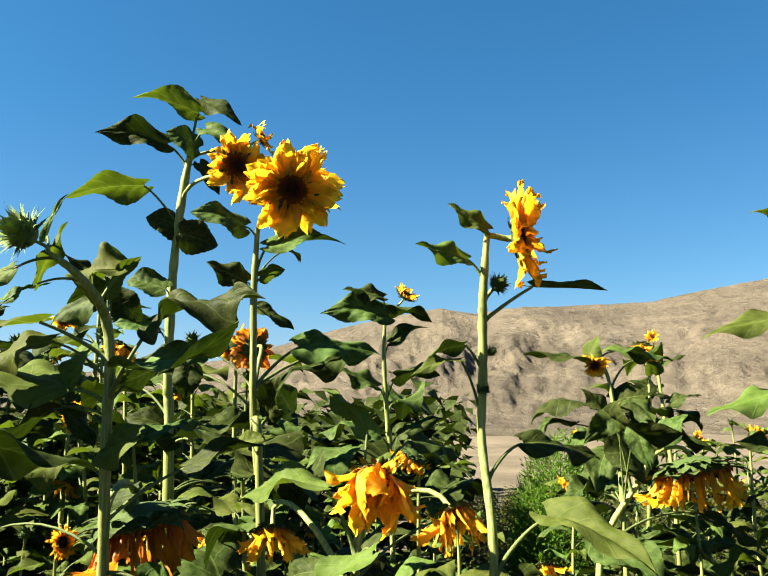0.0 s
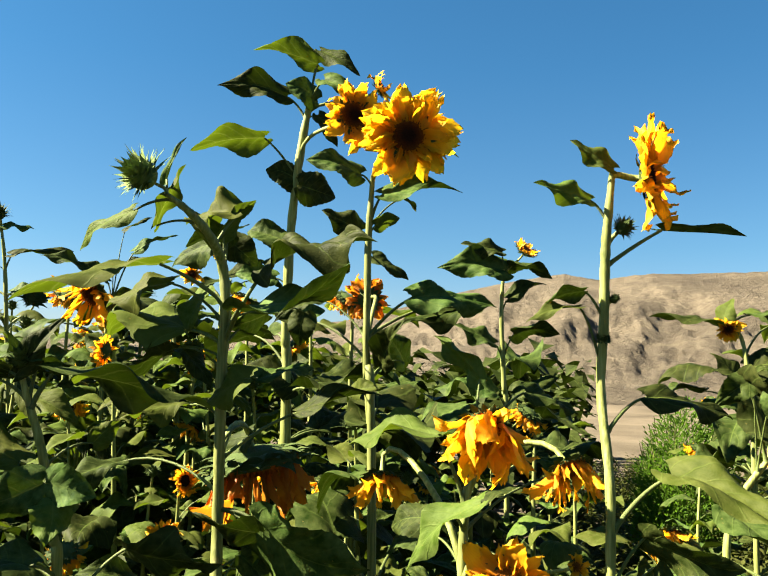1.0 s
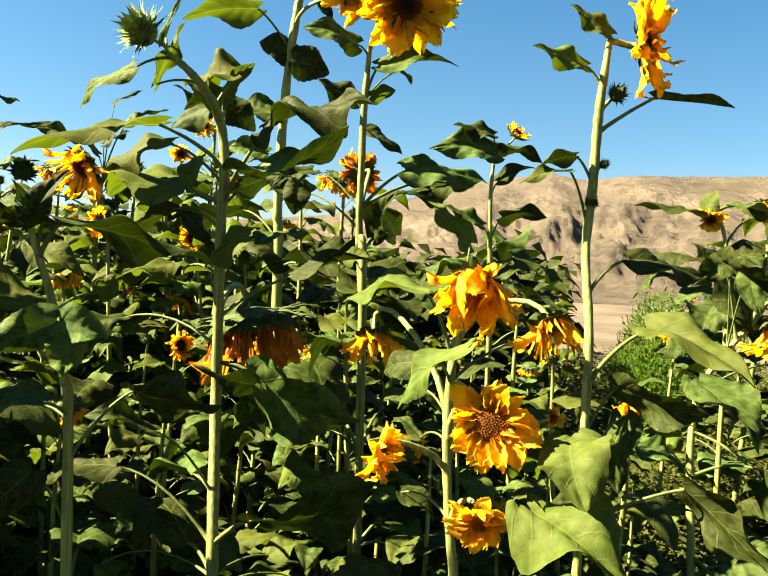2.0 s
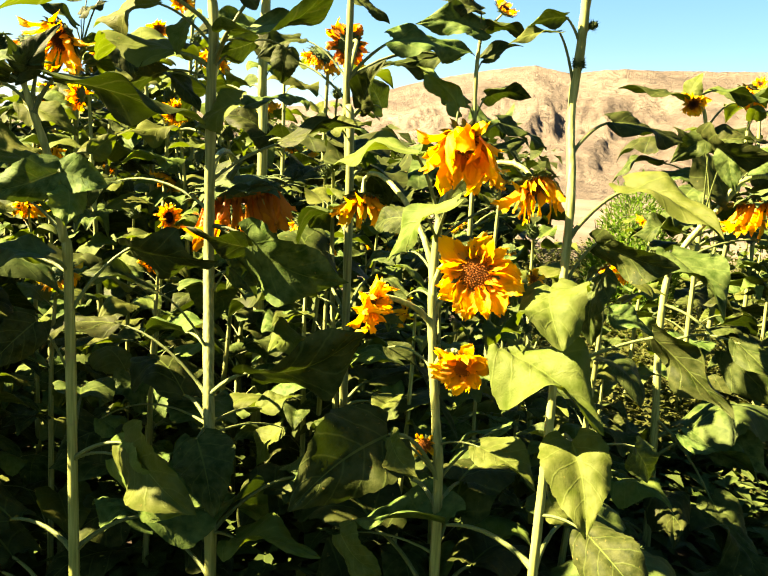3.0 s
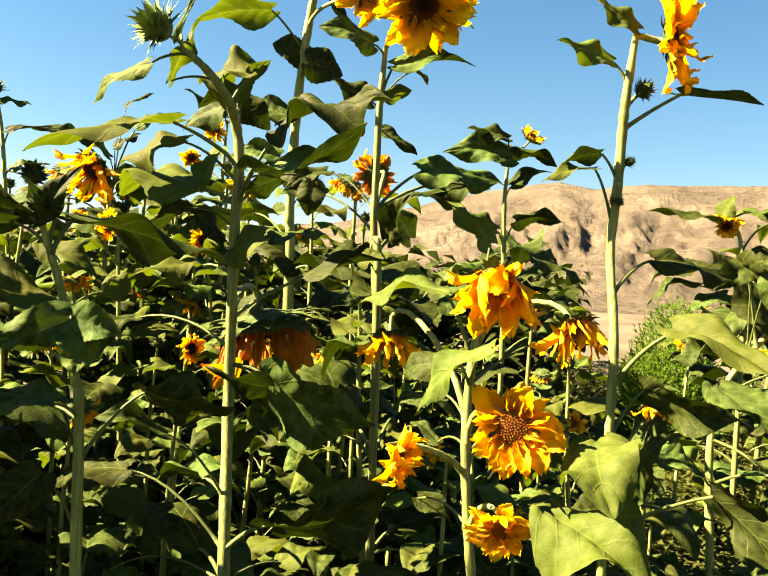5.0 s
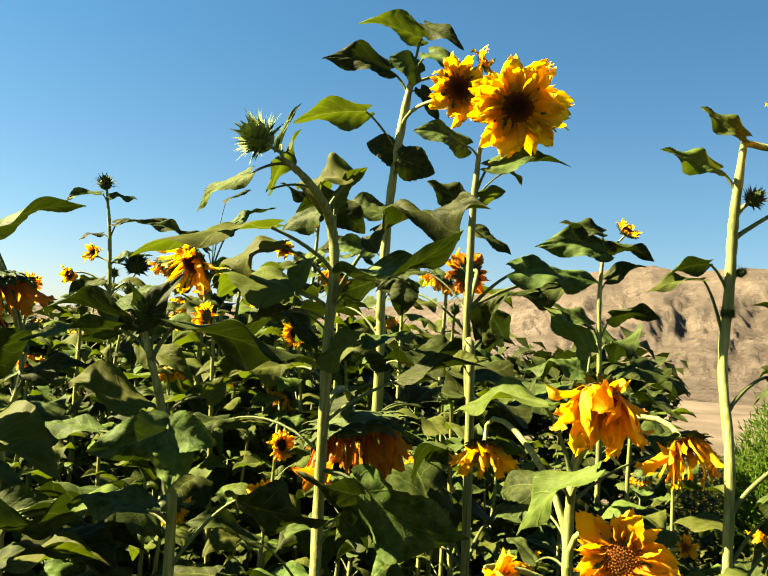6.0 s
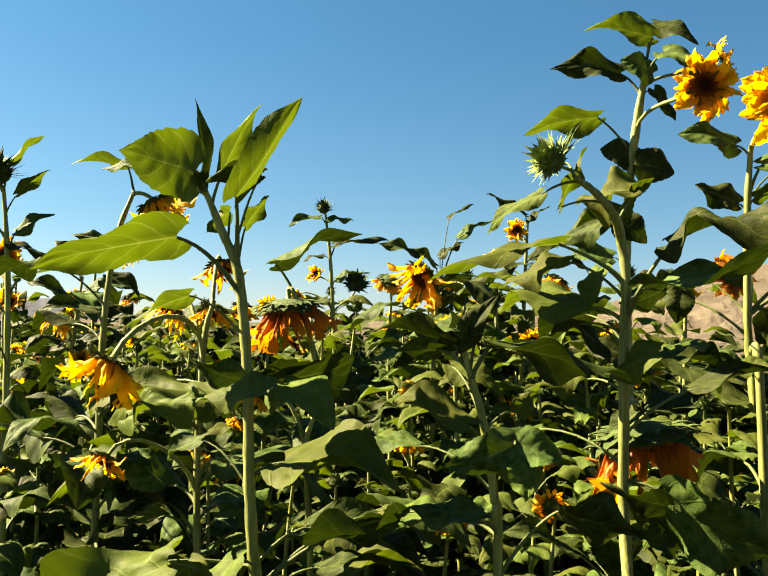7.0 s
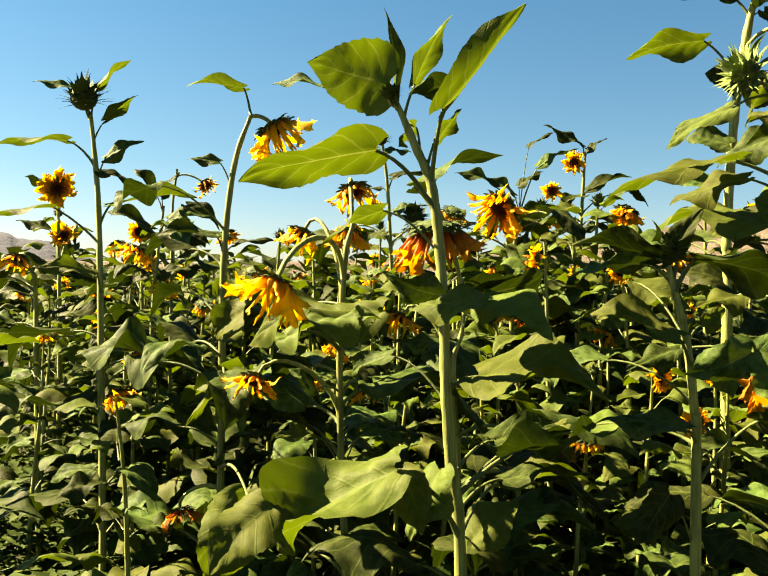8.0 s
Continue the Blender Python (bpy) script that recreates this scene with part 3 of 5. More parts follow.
p.leaf(1.27, (-0.399, 1.597, 1.363), (-0.215, 1.567, 1.408), (-0.28, -0.34, 0.90), 0.45, "flat", False, 0.1)
p.leaf(1.72, (-0.624, 1.334, 1.717), (-0.577, 1.342, 1.836), (-0.92, 0.20, 0.35), 0.45, "flat", True, 0.20)
p.leaf(1.76, (-0.656, 1.301, 1.738), (-0.779, 1.338, 1.674), (-0.48, -0.71, 0.51), 0.50, "flat", True, 0.20)
p.leaf(1.69, (-0.490, 1.426, 1.758), (-0.626, 1.493, 1.749), (-0.35, -0.63, 0.70), 0.85, "ruffled", True, 0.20)
p.leaf(1.64, (-0.523, 1.423, 1.711), (-0.465, 1.431, 1.787), (-0.68, 0.56, 0.47), 0.60, "flat", True, 0.20)
p.leaf(1.58, (-0.645, 1.411, 1.654), (-0.881, 1.286, 1.575), (-0.28, -0.07, 0.96), 0.42, "flat", True, 0.10)
p.leaf(1.62, (-0.562, 1.540, 1.720), (-0.684, 1.568, 1.666), (-0.39, -0.78, 0.49), 0.85, "flat", False, 0.20)
p.leaf(1.62, (-0.545, 1.522, 1.722), (-0.484, 1.546, 1.670), (0.48, -0.86, 0.16), 1.05, "flat", False, 0.20)
p.leaf(1.50, (-0.584, 1.419, 1.526), (-0.818, 1.578, 1.535), (-0.13, -0.25, 0.96), 0.80, "flat", True, 0.20)
p.leaf(1.56, (-0.567, 1.458, 1.609), (-0.586, 1.414, 1.523), (-0.34, -0.80, 0.49), 0.90, "flat", True, 0.20)
p.leaf(1.55, (-0.622, 1.415, 1.617), (-0.774, 1.460, 1.572), (-0.38, -0.54, 0.75), 0.70, "flat", True, 0.20)
p.leaf(1.47, (-0.623, 1.436, 1.490), (-0.716, 1.346, 1.449), (0.50, -0.13, -0.86), 0.70, "flat", False, 0.20)
p.leaf(1.46, (-0.623, 1.498, 1.491), (-0.545, 1.454, 1.417), (0.49, -0.40, 0.77), 0.90, "flat", False, 0.20)
p.leaf(1.55, (-0.451, 1.510, 1.567), (-0.531, 1.471, 1.533), (0.54, -0.56, -0.63), 0.90, "flat", False, 0.20)
p.leaf(1.41, (-0.443, 1.377, 1.436), (-0.553, 1.445, 1.375), (-0.64, -0.53, 0.56), 0.75, "flat", True, 0.20)
p.leaf(1.42, (-0.456, 1.474, 1.434), (-0.360, 1.564, 1.459), (0.10, -0.36, 0.93), 0.80, "flat", False, 0.20)
p.leaf(1.19, (-0.436, 1.436, 1.163), (-0.221, 1.434, 1.080), (-0.16, -0.91, -0.38), 1.00, "flat", False, 0.20)
p.leaf(1.19, (-0.437, 1.436, 1.145), (-0.561, 1.415, 1.176), (-0.00, -0.83, -0.56), 0.70, "flat", False, 0.20)
p.leaf(0.86, (-0.386, 1.313, 0.913), (-0.151, 1.238, 1.033), (0.11, -0.73, -0.67), 0.72, "flat", False, 0.20)
p.leaf(0.80, (-0.487, 1.284, 0.776), (-0.419, 1.166, 0.674), (0.07, -0.63, 0.77), 0.95, "flat", False, 0.20)
p.leaf(1.50, (-0.433, 1.787, 1.588), (-0.443, 1.784, 1.507), (0.20, -0.98, 0.01), 1.10, "flat", False, 0.20)
p.leaf(1.36, (-0.618, 1.523, 1.373), (-0.714, 1.413, 1.353), (0.01, -0.19, 0.98), 0.80, "flat", True, 0.20)
p.leaf(1.05, (-0.436, 1.501, 1.095), (-0.483, 1.455, 1.050), (-0.14, -0.62, 0.77), 0.90, "flat", True, 0.20)
p.leaf(1.50, (-0.425, 1.397, 1.645), (-0.201, 1.259, 1.681), (-0.39, -0.42, 0.82), 0.50, "ruffled", False, 0.20)
p.leaf(1.50, (-0.469, 1.381, 1.575), (-0.239, 1.233, 1.624), (0.21, 0.00, -0.98), 0.50, "flat", False, 0.20)
p.leaf(0.56, (-0.406, 1.297, 0.566), (-0.223, 1.222, 0.593), (-0.14, 0.02, 0.99), 1.00, "flat", True, 0.20)
p.leaf(0.79, (-0.389, 1.431, 0.801), (-0.310, 1.486, 0.823), (-0.10, -0.24, 0.97), 1.00, "flat", True, 0.20)
p.leaf(0.77, (-0.343, 1.444, 0.756), (-0.404, 1.448, 0.661), (-0.75, -0.47, 0.47), 1.00, "flat", True, 0.20)
p.leaf(0.79, (-0.796, 1.562, 0.699), (-0.718, 1.555, 0.648), (0.48, -0.39, 0.79), 1.00, "flat", True, 0.20)
p.fill(0.25, 1.1, 8, 0.24, 1.6, 2.86)

p = Sunflower([(0.174, 1.142, 1.773, 0.0084), (0.166, 1.146, 1.679, 0.0099), (0.164, 1.149, 1.626, 0.0107), (0.163, 1.153, 1.542, 0.0107), (0.159, 1.157, 1.435, 0.0099), (0.165, 1.116, 1.305, 0.0101), (0.163, 1.099, 1.158, 0.0101), (0.160, 1.074, 0.949, 0.0101), (0.155, 1.055, 0.782, 0.0109), (0.149, 1.055, 0.000, 0.0126)],
              "tall pale-stemmed sunflower with one side-facing bloom")
p.head((0.230, 1.150, 1.766), (0.90, -0.43, 0.06), 0.177, "open", neck=1.75, petals=40, spread=0.12, gravity=0.1, disc=0.36, wild=0.4)
p.leaf(1.77, (0.175, 1.142, 1.777), (0.109, 1.132, 1.819), (0.30, -0.92, 0.26), 0.6, "flat", True)
p.leaf(1.69, (0.140, 1.141, 1.727), (0.052, 1.098, 1.746), (0.47, -0.79, 0.39), 0.55, "flat", True)
p.leaf(1.63, (0.249, 1.156, 1.684), (0.395, 1.224, 1.693), (-0.12, 0.12, 0.99), 0.34, "cupped", False, 0.05)
p.head((0.190, 1.149, 1.686), (0.61, -0.57, 0.55), 0.040, "bud", neck=1.64)
p.head((0.177, 1.153, 1.577), (0.77, -0.32, 0.55), 0.023, "bud", neck=1.56)
p.head((0.162, 1.154, 1.517), (0.31, -0.79, 0.52), 0.026, "bud", neck=1.50)
p.leaf(1.48, (0.126, 1.147, 1.563), (0.044, 1.138, 1.542), (-0.18, -0.43, 0.89), 0.5, "flat", True)
p.leaf(1.54, (0.133, 1.147, 1.588), (0.073, 1.140, 1.570), (-0.29, 0.51, 0.81), 0.7)
p.leaf(1.38, (0.230, 1.178, 1.429), (0.370, 1.220, 1.399), (0.32, -0.48, 0.82), 0.55)
p.leaf(1.10, (0.243, 1.198, 1.172), (0.233, 1.184, 1.046), (-0.72, -0.68, 0.13), 0.75)
p.leaf(1.00, (0.307, 1.066, 1.093), (0.421, 0.990, 0.993), (0.68, 0.68, 0.26), 0.55, "flat", False, 0.1)
p.leaf(0.83, (0.325, 1.161, 0.877), (0.374, 1.201, 0.799), (0.69, -0.72, 0.06), 0.8)
p.leaf(0.87, (0.252, 1.258, 0.820), (0.145, 1.362, 0.817), (0.04, 0.07, 1.00), 0.5)
p.leaf(1.14, (0.128, 1.001, 1.172), (0.134, 0.889, 1.107), (-0.28, -0.49, 0.83), 1.15, "ruffled", True, 0.20)
p.leaf(1.03, (0.069, 0.989, 1.070), (0.204, 0.876, 0.998), (0.10, -0.45, 0.89), 0.75, "ruffled", True, 0.20)
p.leaf(0.85, (0.174, 0.953, 0.949), (0.182, 0.836, 0.853), (-0.24, -0.62, 0.75), 0.90, "folded", True, 0.50)
p.leaf(1.23, (0.246, 1.101, 1.321), (0.365, 0.971, 1.262), (-0.07, -0.46, 0.88), 0.60, "folded", True, 0.20)
p.leaf(1.17, (0.213, 1.112, 1.233), (0.329, 1.048, 1.206), (-0.51, -0.73, -0.46), 0.75, "flat", False, 0.20)
p.leaf(0.86, (0.176, 1.099, 0.794), (0.217, 1.064, 0.764), (-0.52, -0.82, 0.25), 1.10, "flat", True, 0.20)
p.leaf(0.80, (0.223, 1.005, 0.781), (0.306, 0.894, 0.723), (-0.17, -0.56, 0.81), 0.80, "flat", False, 0.20)
p.fill(0.2, 0.75, 7, 0.26, 1.3, 3.38)

p = Sunflower([(-0.031, 1.283, 1.317, 0.0088), (-0.043, 1.255, 1.240, 0.0104), (-0.046, 1.241, 1.120, 0.0112), (-0.037, 1.226, 0.991, 0.0112), (-0.021, 1.210, 0.863, 0.0121), (-0.008, 1.192, 0.712, 0.0130), (0.011, 1.192, 0.000, 0.0149)],
              "many-headed sunflower with drooping orange blooms")
p.head((-0.011, 1.119, 1.379), (-0.28, -0.74, -0.61), 0.166, "open", neck=1.29, petals=48, spread=0.25, gravity=1.0, disc=0.38, long=1.15, sunlit_disc=True)
p.head((0.114, 1.178, 1.317), (0.35, -0.53, -0.77), 0.139, "hanging", neck=1.24, petals=40, spread=0.5, gravity=0.9, disc=0.42, long=1.15, sunlit_disc=True)
p.head((0.014, 0.995, 1.187), (-0.22, -0.97, 0.02), 0.135, "open", neck=1.10, petals=40, spread=0.1, gravity=0.35, disc=0.40, wild=0.7, sunlit_disc=True)
p.head((0.009, 1.056, 1.023), (-0.12, -0.97, -0.15), 0.105, "open", neck=0.95, petals=26, spread=0.15, gravity=0.4, disc=0.32, sunlit_disc=True)
p.head((-0.149, 1.122, 1.104), (0.87, -0.44, -0.22), 0.107, "open", neck=1.03, petals=26, spread=0.25, gravity=0.4, disc=0.34, sunlit_disc=True)
p.head((-0.198, 1.414, 1.259), (0.09, -0.32, -0.94), 0.143, "hanging", neck=1.12, petals=30, spread=0.8, gravity=0.5, disc=0.45, long=1.2, sunlit_disc=True)
p.head((-0.040, 1.207, 0.831), (-0.34, -0.92, 0.20), 0.054, "open", neck=0.79, petals=12, spread=0.7, disc=0.5, sunlit_disc=True)
p.head((0.146, 1.337, 1.135), (0.38, -0.82, 0.42), 0.048, "open", neck=1.05, petals=12, spread=0.6, sunlit_disc=True)
p.leaf(1.32, (-0.021, 1.328, 1.447), (-0.105, 1.391, 1.525), (0.72, 0.65, 0.26), 0.55, "flat", True)
p.leaf(0.96, (0.039, 1.221, 0.976), (0.096, 1.165, 0.942), (0.09, -0.44, 0.89), 0.7)
p.leaf(0.98, (-0.124, 1.328, 0.980), (-0.058, 1.321, 0.936), (0.44, -0.51, 0.74), 0.8)
p.leaf(1.09, (-0.094, 1.339, 1.082), (-0.149, 1.394, 1.109), (0.13, -0.32, 0.94), 0.6)
p.leaf(1.31, (0.061, 1.373, 1.426), (0.167, 1.465, 1.382), (0.58, -0.31, 0.75), 0.5)
p.leaf(0.77, (0.115, 1.256, 0.861), (0.010, 1.301, 0.790), (-0.50, 0.16, 0.85), 0.5)
p.leaf(1.15, (-0.112, 1.399, 1.157), (-0.193, 1.447, 1.119), (-0.56, -0.34, 0.76), 0.7)
p.leaf(0.76, (-0.106, 1.148, 0.867), (-0.258, 1.028, 0.763), (0.28, -0.81, 0.52), 1.05, "flat", False, 0.40)
p.leaf(0.75, (-0.101, 1.129, 0.870), (-0.052, 1.061, 0.828), (-0.64, -0.68, 0.35), 0.90, "flat", True, 0.20)
p.leaf(0.83, (0.059, 1.185, 0.843), (0.156, 1.118, 0.799), (0.12, -0.42, 0.90), 0.90, "flat", True, 0.20)
p.leaf(1.21, (-0.021, 1.003, 1.289), (-0.126, 1.041, 1.193), (-0.70, -0.30, 0.65), 0.62, "flat", True, 0.20)
p.leaf(1.20, (0.149, 1.370, 1.286), (0.077, 1.414, 1.305), (-0.03, -0.45, 0.89), 0.80, "flat", False, 0.20)
p.leaf(1.24, (-0.091, 1.221, 1.355), (-0.252, 1.332, 1.335), (-0.20, -0.12, 0.97), 0.60, "flat", True, 0.20)
p.leaf(1.20, (-0.088, 1.046, 1.259), (-0.152, 1.090, 1.238), (-0.60, -0.66, 0.46), 0.90, "flat", False, 0.20)
p.leaf(0.63, (-0.186, 1.212, 0.641), (-0.105, 1.154, 0.594), (-0.55, -0.83, 0.07), 1.00, "flat", True, 0.20)
p.fill(0.2, 0.8, 9, 0.26, 1.6, 3.38)

p = Sunflower([(-0.282, 1.828, 1.930, 0.0097), (-0.290, 1.835, 1.771, 0.0122), (-0.290, 1.843, 1.625, 0.0122), (-0.289, 1.850, 1.479, 0.0134), (-0.275, 1.860, 1.310, 0.0134), (-0.278, 1.791, 1.452, 0.0140), (-0.262, 1.770, 1.278, 0.0140), (-0.229, 1.770, 0.000, 0.0161)],
              "slender tall sunflower with a large open bloom")
p.head((-0.194, 1.785, 2.016), (0.26, -0.96, 0.05), 0.242, "open", neck=1.91, petals=54, spread=0.10, gravity=0.12, disc=0.38, mat=PETAL_YELLOW, wild=0.6)
p.leaf(1.90, (-0.315, 1.844, 1.936), (-0.438, 1.787, 1.964), (0.46, -0.80, 0.39), 0.79)
p.leaf(1.80, (-0.258, 1.834, 1.882), (-0.062, 1.857, 1.897), (0.02, -0.65, 0.76), 0.49, "flat", False, 0.3)
p.leaf(1.80, (-0.206, 1.890, 1.886), (-0.178, 1.906, 1.855), (0.43, 0.59, 0.68), 0.61)
p.leaf(1.78, (-0.274, 1.835, 1.806), (-0.215, 1.842, 1.828), (-0.28, 0.79, 0.54), 0.98, "flat", True)
p.leaf(1.78, (-0.310, 1.852, 1.796), (-0.404, 1.818, 1.842), (0.44, -0.86, 0.26), 0.85)
p.leaf(1.69, (-0.291, 1.938, 1.742), (-0.197, 1.952, 1.687), (0.43, -0.73, 0.53), 0.73)
p.leaf(1.53, (-0.181, 1.856, 1.632), (0.027, 1.933, 1.618), (0.30, -0.69, 0.66), 0.61, "flat", False, 0.15)
p.leaf(1.53, (-0.032, 1.976, 1.610), (-0.217, 1.905, 1.568), (0.01, -0.52, 0.86), 0.61)
p.leaf(1.42, (-0.252, 1.855, 1.463), (-0.191, 1.756, 1.574), (-0.68, -0.69, -0.24), 0.61)
p.leaf(1.42, (-0.209, 2.012, 1.473), (-0.272, 1.949, 1.559), (0.78, -0.62, 0.12), 0.98)
p.leaf(1.48, (-0.488, 1.921, 1.576), (-0.617, 2.004, 1.618), (-0.07, -0.53, 0.84), 0.73)
p.leaf(1.38, (-0.303, 1.751, 1.407), (-0.223, 1.710, 1.423), (-0.48, -0.77, 0.43), 0.73, "flat", True)
p.head((-0.320, 2.090, 1.645), (-0.43, 0.90, -0.12), 0.144, "open", neck=1.48, petals=22, spread=0.1, gravity=0.2, mat=PETAL_OLD)
p.leaf(1.53, (-0.417, 1.877, 1.625), (-0.515, 1.817, 1.568), (0.03, -0.72, 0.69), 0.73)
p.fill(0.3, 1.35, 13, 0.26, 1.2, 3.9)

p = Sunflower([(-0.602, 2.555, 2.345, 0.0186), (-0.626, 2.560, 2.195, 0.0203), (-0.648, 2.567, 1.991, 0.0203), (-0.658, 2.575, 1.804, 0.0220), (-0.663, 2.587, 1.550, 0.0220), (-0.656, 2.598, 1.347, 0.0237), (-0.642, 2.598, 0.000, 0.0273)],
              "tallest sunflower with a thick bright stem")
p.leaf(2.29, (-0.677, 2.544, 2.375), (-0.899, 2.465, 2.399), (0.35, -0.88, 0.32), 0.67)
p.leaf(2.34, (-0.574, 2.551, 2.491), (-0.794, 2.521, 2.540), (0.15, 0.40, 0.91), 0.61, "flat", True)
p.leaf(2.34, (-0.576, 2.598, 2.559), (-0.428, 2.571, 2.463), (0.17, -0.84, 0.51), 0.55)
p.leaf(2.34, (-0.573, 2.557, 2.369), (-0.668, 2.493, 2.408), (0.58, -0.81, 0.08), 1.15)
p.leaf(2.34, (-0.532, 2.460, 2.402), (-0.353, 2.387, 2.288), (0.07, -0.79, 0.61), 0.61)
p.leaf(2.10, (-0.750, 2.542, 2.230), (-1.001, 2.513, 2.191), (-0.19, 0.44, 0.88), 0.61, "flat", True, 0.15)
p.leaf(2.06, (-0.627, 2.565, 2.085), (-0.743, 2.548, 2.126), (0.21, -0.95, 0.23), 1.15)
p.leaf(1.99, (-0.620, 2.517, 2.061), (-0.501, 2.583, 2.034), (0.51, -0.85, 0.15), 1.15)
p.leaf(2.30, (-0.571, 2.560, 2.315), (-0.500, 2.574, 2.208), (0.53, -0.81, 0.24), 0.73)
p.head((-0.402, 2.283, 2.226), (0.43, -0.90, 0.01), 0.227, "open", neck=2.14, petals=36, spread=0.1, gravity=0.15, disc=0.4)
p.head((-0.359, 2.582, 2.412), (0.85, -0.30, 0.44), 0.136, "open", neck=2.28, petals=16, spread=0.3)
p.leaf(1.83, (-0.663, 2.521, 1.872), (-0.801, 2.552, 1.908), (0.01, -0.75, 0.66), 1.1)
p.leaf(1.55, (-0.632, 2.588, 1.619), (-0.532, 2.599, 1.648), (-0.05, -0.87, 0.49), 1.15)
p.leaf(1.40, (-0.624, 2.600, 1.382), (-0.794, 2.575, 1.460), (0.39, -0.67, 0.63), 0.98)
p.leaf(1.72, (-0.703, 2.572, 1.751), (-0.838, 2.555, 1.763), (0.15, -0.80, 0.57), 0.98)
p.fill(0.5, 1.6, 13, 0.26, 1.2, 5.2)

p = Sunflower([(0.079, 2.813, 1.818, 0.0089), (0.073, 2.820, 1.658, 0.0107), (0.085, 2.834, 1.409, 0.0125), (0.095, 2.844, 1.231, 0.0125), (0.115, 2.844, 0.000, 0.0144)],
              "small sunflower with a half-open orange bud")
p.head((0.158, 2.819, 1.889), (0.48, -0.47, 0.75), 0.111, "open", neck=1.78, petals=18, spread=1.0, disc=0.6)
p.leaf(1.80, (0.073, 2.809, 1.879), (-0.077, 2.789, 1.908), (0.22, -0.73, 0.64), 0.73)
p.leaf(1.77, (0.089, 2.814, 1.812), (-0.159, 2.783, 1.823), (0.13, -0.91, 0.40), 0.73)
p.leaf(1.77, (0.096, 2.814, 1.833), (0.256, 2.836, 1.797), (0.14, 0.43, 0.89), 0.73)
p.leaf(1.50, (0.118, 2.829, 1.585), (0.281, 2.849, 1.598), (-0.14, 0.59, 0.79), 0.85)
p.leaf(1.50, (0.049, 2.822, 1.550), (-0.095, 2.801, 1.615), (0.39, -0.66, 0.64), 0.73)
p.leaf(1.66, (0.096, 2.820, 1.712), (0.236, 2.835, 1.771), (-0.23, -0.68, 0.70), 0.61)
p.leaf(1.33, (0.055, 2.832, 1.372), (-0.089, 2.812, 1.420), (0.33, -0.61, 0.72), 0.85)
p.leaf(1.31, (0.125, 2.841, 1.375), (0.283, 2.857, 1.435), (-0.23, -0.59, 0.77), 0.85)
p.fill(0.4, 1.5, 12, 0.26, 1.2, 6.2)

p = Sunflower([(-0.754, 1.132, 1.440, 0.0077), (-0.740, 1.141, 1.386, 0.0085), (-0.721, 1.154, 1.310, 0.0102), (-0.704, 1.169, 1.184, 0.0111), (-0.697, 1.182, 1.035, 0.0128), (-0.682, 1.182, 0.000, 0.0147)],
              "young sunflower with a dark closed top")
p.head((-0.755, 1.130, 1.463), (-0.13, -0.27, 0.95), 0.051, "bud", neck=1.43)
p.leaf(1.43, (-0.761, 1.130, 1.440), (-0.697, 1.146, 1.535), (-0.13, -0.96, 0.25), 0.5)
p.leaf(1.44, (-0.761, 1.161, 1.445), (-0.778, 1.118, 1.511), (0.94, -0.34, 0.01), 0.6)
p.leaf(1.42, (-0.771, 1.126, 1.444), (-0.925, 1.120, 1.468), (0.13, 0.41, 0.90), 0.6)
p.leaf(1.39, (-0.709, 1.148, 1.442), (-0.477, 1.259, 1.388), (0.03, 0.38, 0.92), 0.45, "flat", False, 0.15)
p.leaf(1.40, (-0.793, 1.118, 1.432), (-0.908, 1.024, 1.411), (-0.36, 0.24, 0.90), 0.5)
p.leaf(1.30, (-0.824, 1.269, 1.402), (-0.716, 1.259, 1.357), (0.27, -0.54, 0.79), 0.7, "flat", True)
p.leaf(1.18, (-0.868, 1.210, 1.250), (-0.998, 1.216, 1.248), (-0.03, -0.21, 0.98), 0.6)
p.leaf(1.26, (-0.618, 0.971, 1.297), (-0.710, 0.921, 1.262), (0.45, -0.89, 0.08), 0.80, "flat", False, 0.20)
p.leaf(1.26, (-0.614, 0.971, 1.297), (-0.544, 0.977, 1.280), (0.13, -0.98, 0.17), 1.10, "flat", False, 0.20)
p.leaf(1.25, (-0.603, 0.971, 1.277), (-0.589, 0.931, 1.222), (0.39, -0.69, 0.61), 1.10, "flat", True, 0.20)
p.leaf(1.05, (-0.597, 1.215, 1.158), (-0.427, 1.180, 1.146), (-0.20, -0.72, -0.66), 0.75, "flat", False, 0.20)
p.leaf(0.80, (-0.580, 1.152, 0.809), (-0.421, 1.040, 0.737), (-0.46, -0.84, 0.28), 0.80, "flat", True, 0.20)
p.leaf(0.90, (-0.739, 1.142, 1.025), (-0.788, 1.055, 0.951), (0.58, -0.69, 0.43), 0.85, "flat", False, 0.20)
p.leaf(1.40, (-0.732, 1.145, 1.464), (-0.896, 1.183, 1.470), (-0.05, -0.35, 0.93), 0.60, "flat", False, 0.20)
p.leaf(1.25, (-0.729, 1.100, 1.306), (-0.890, 1.140, 1.341), (0.10, -0.41, 0.91), 0.70, "flat", True, 0.20)
p.leaf(1.10, (-0.714, 1.120, 1.144), (-0.874, 1.160, 1.140), (-0.08, -0.22, 0.97), 0.60, "flat", False, 0.20)
p.leaf(0.76, (-0.602, 1.167, 0.778), (-0.449, 1.097, 0.710), (-0.46, -0.88, -0.13), 1.00, "flat", True, 0.20)
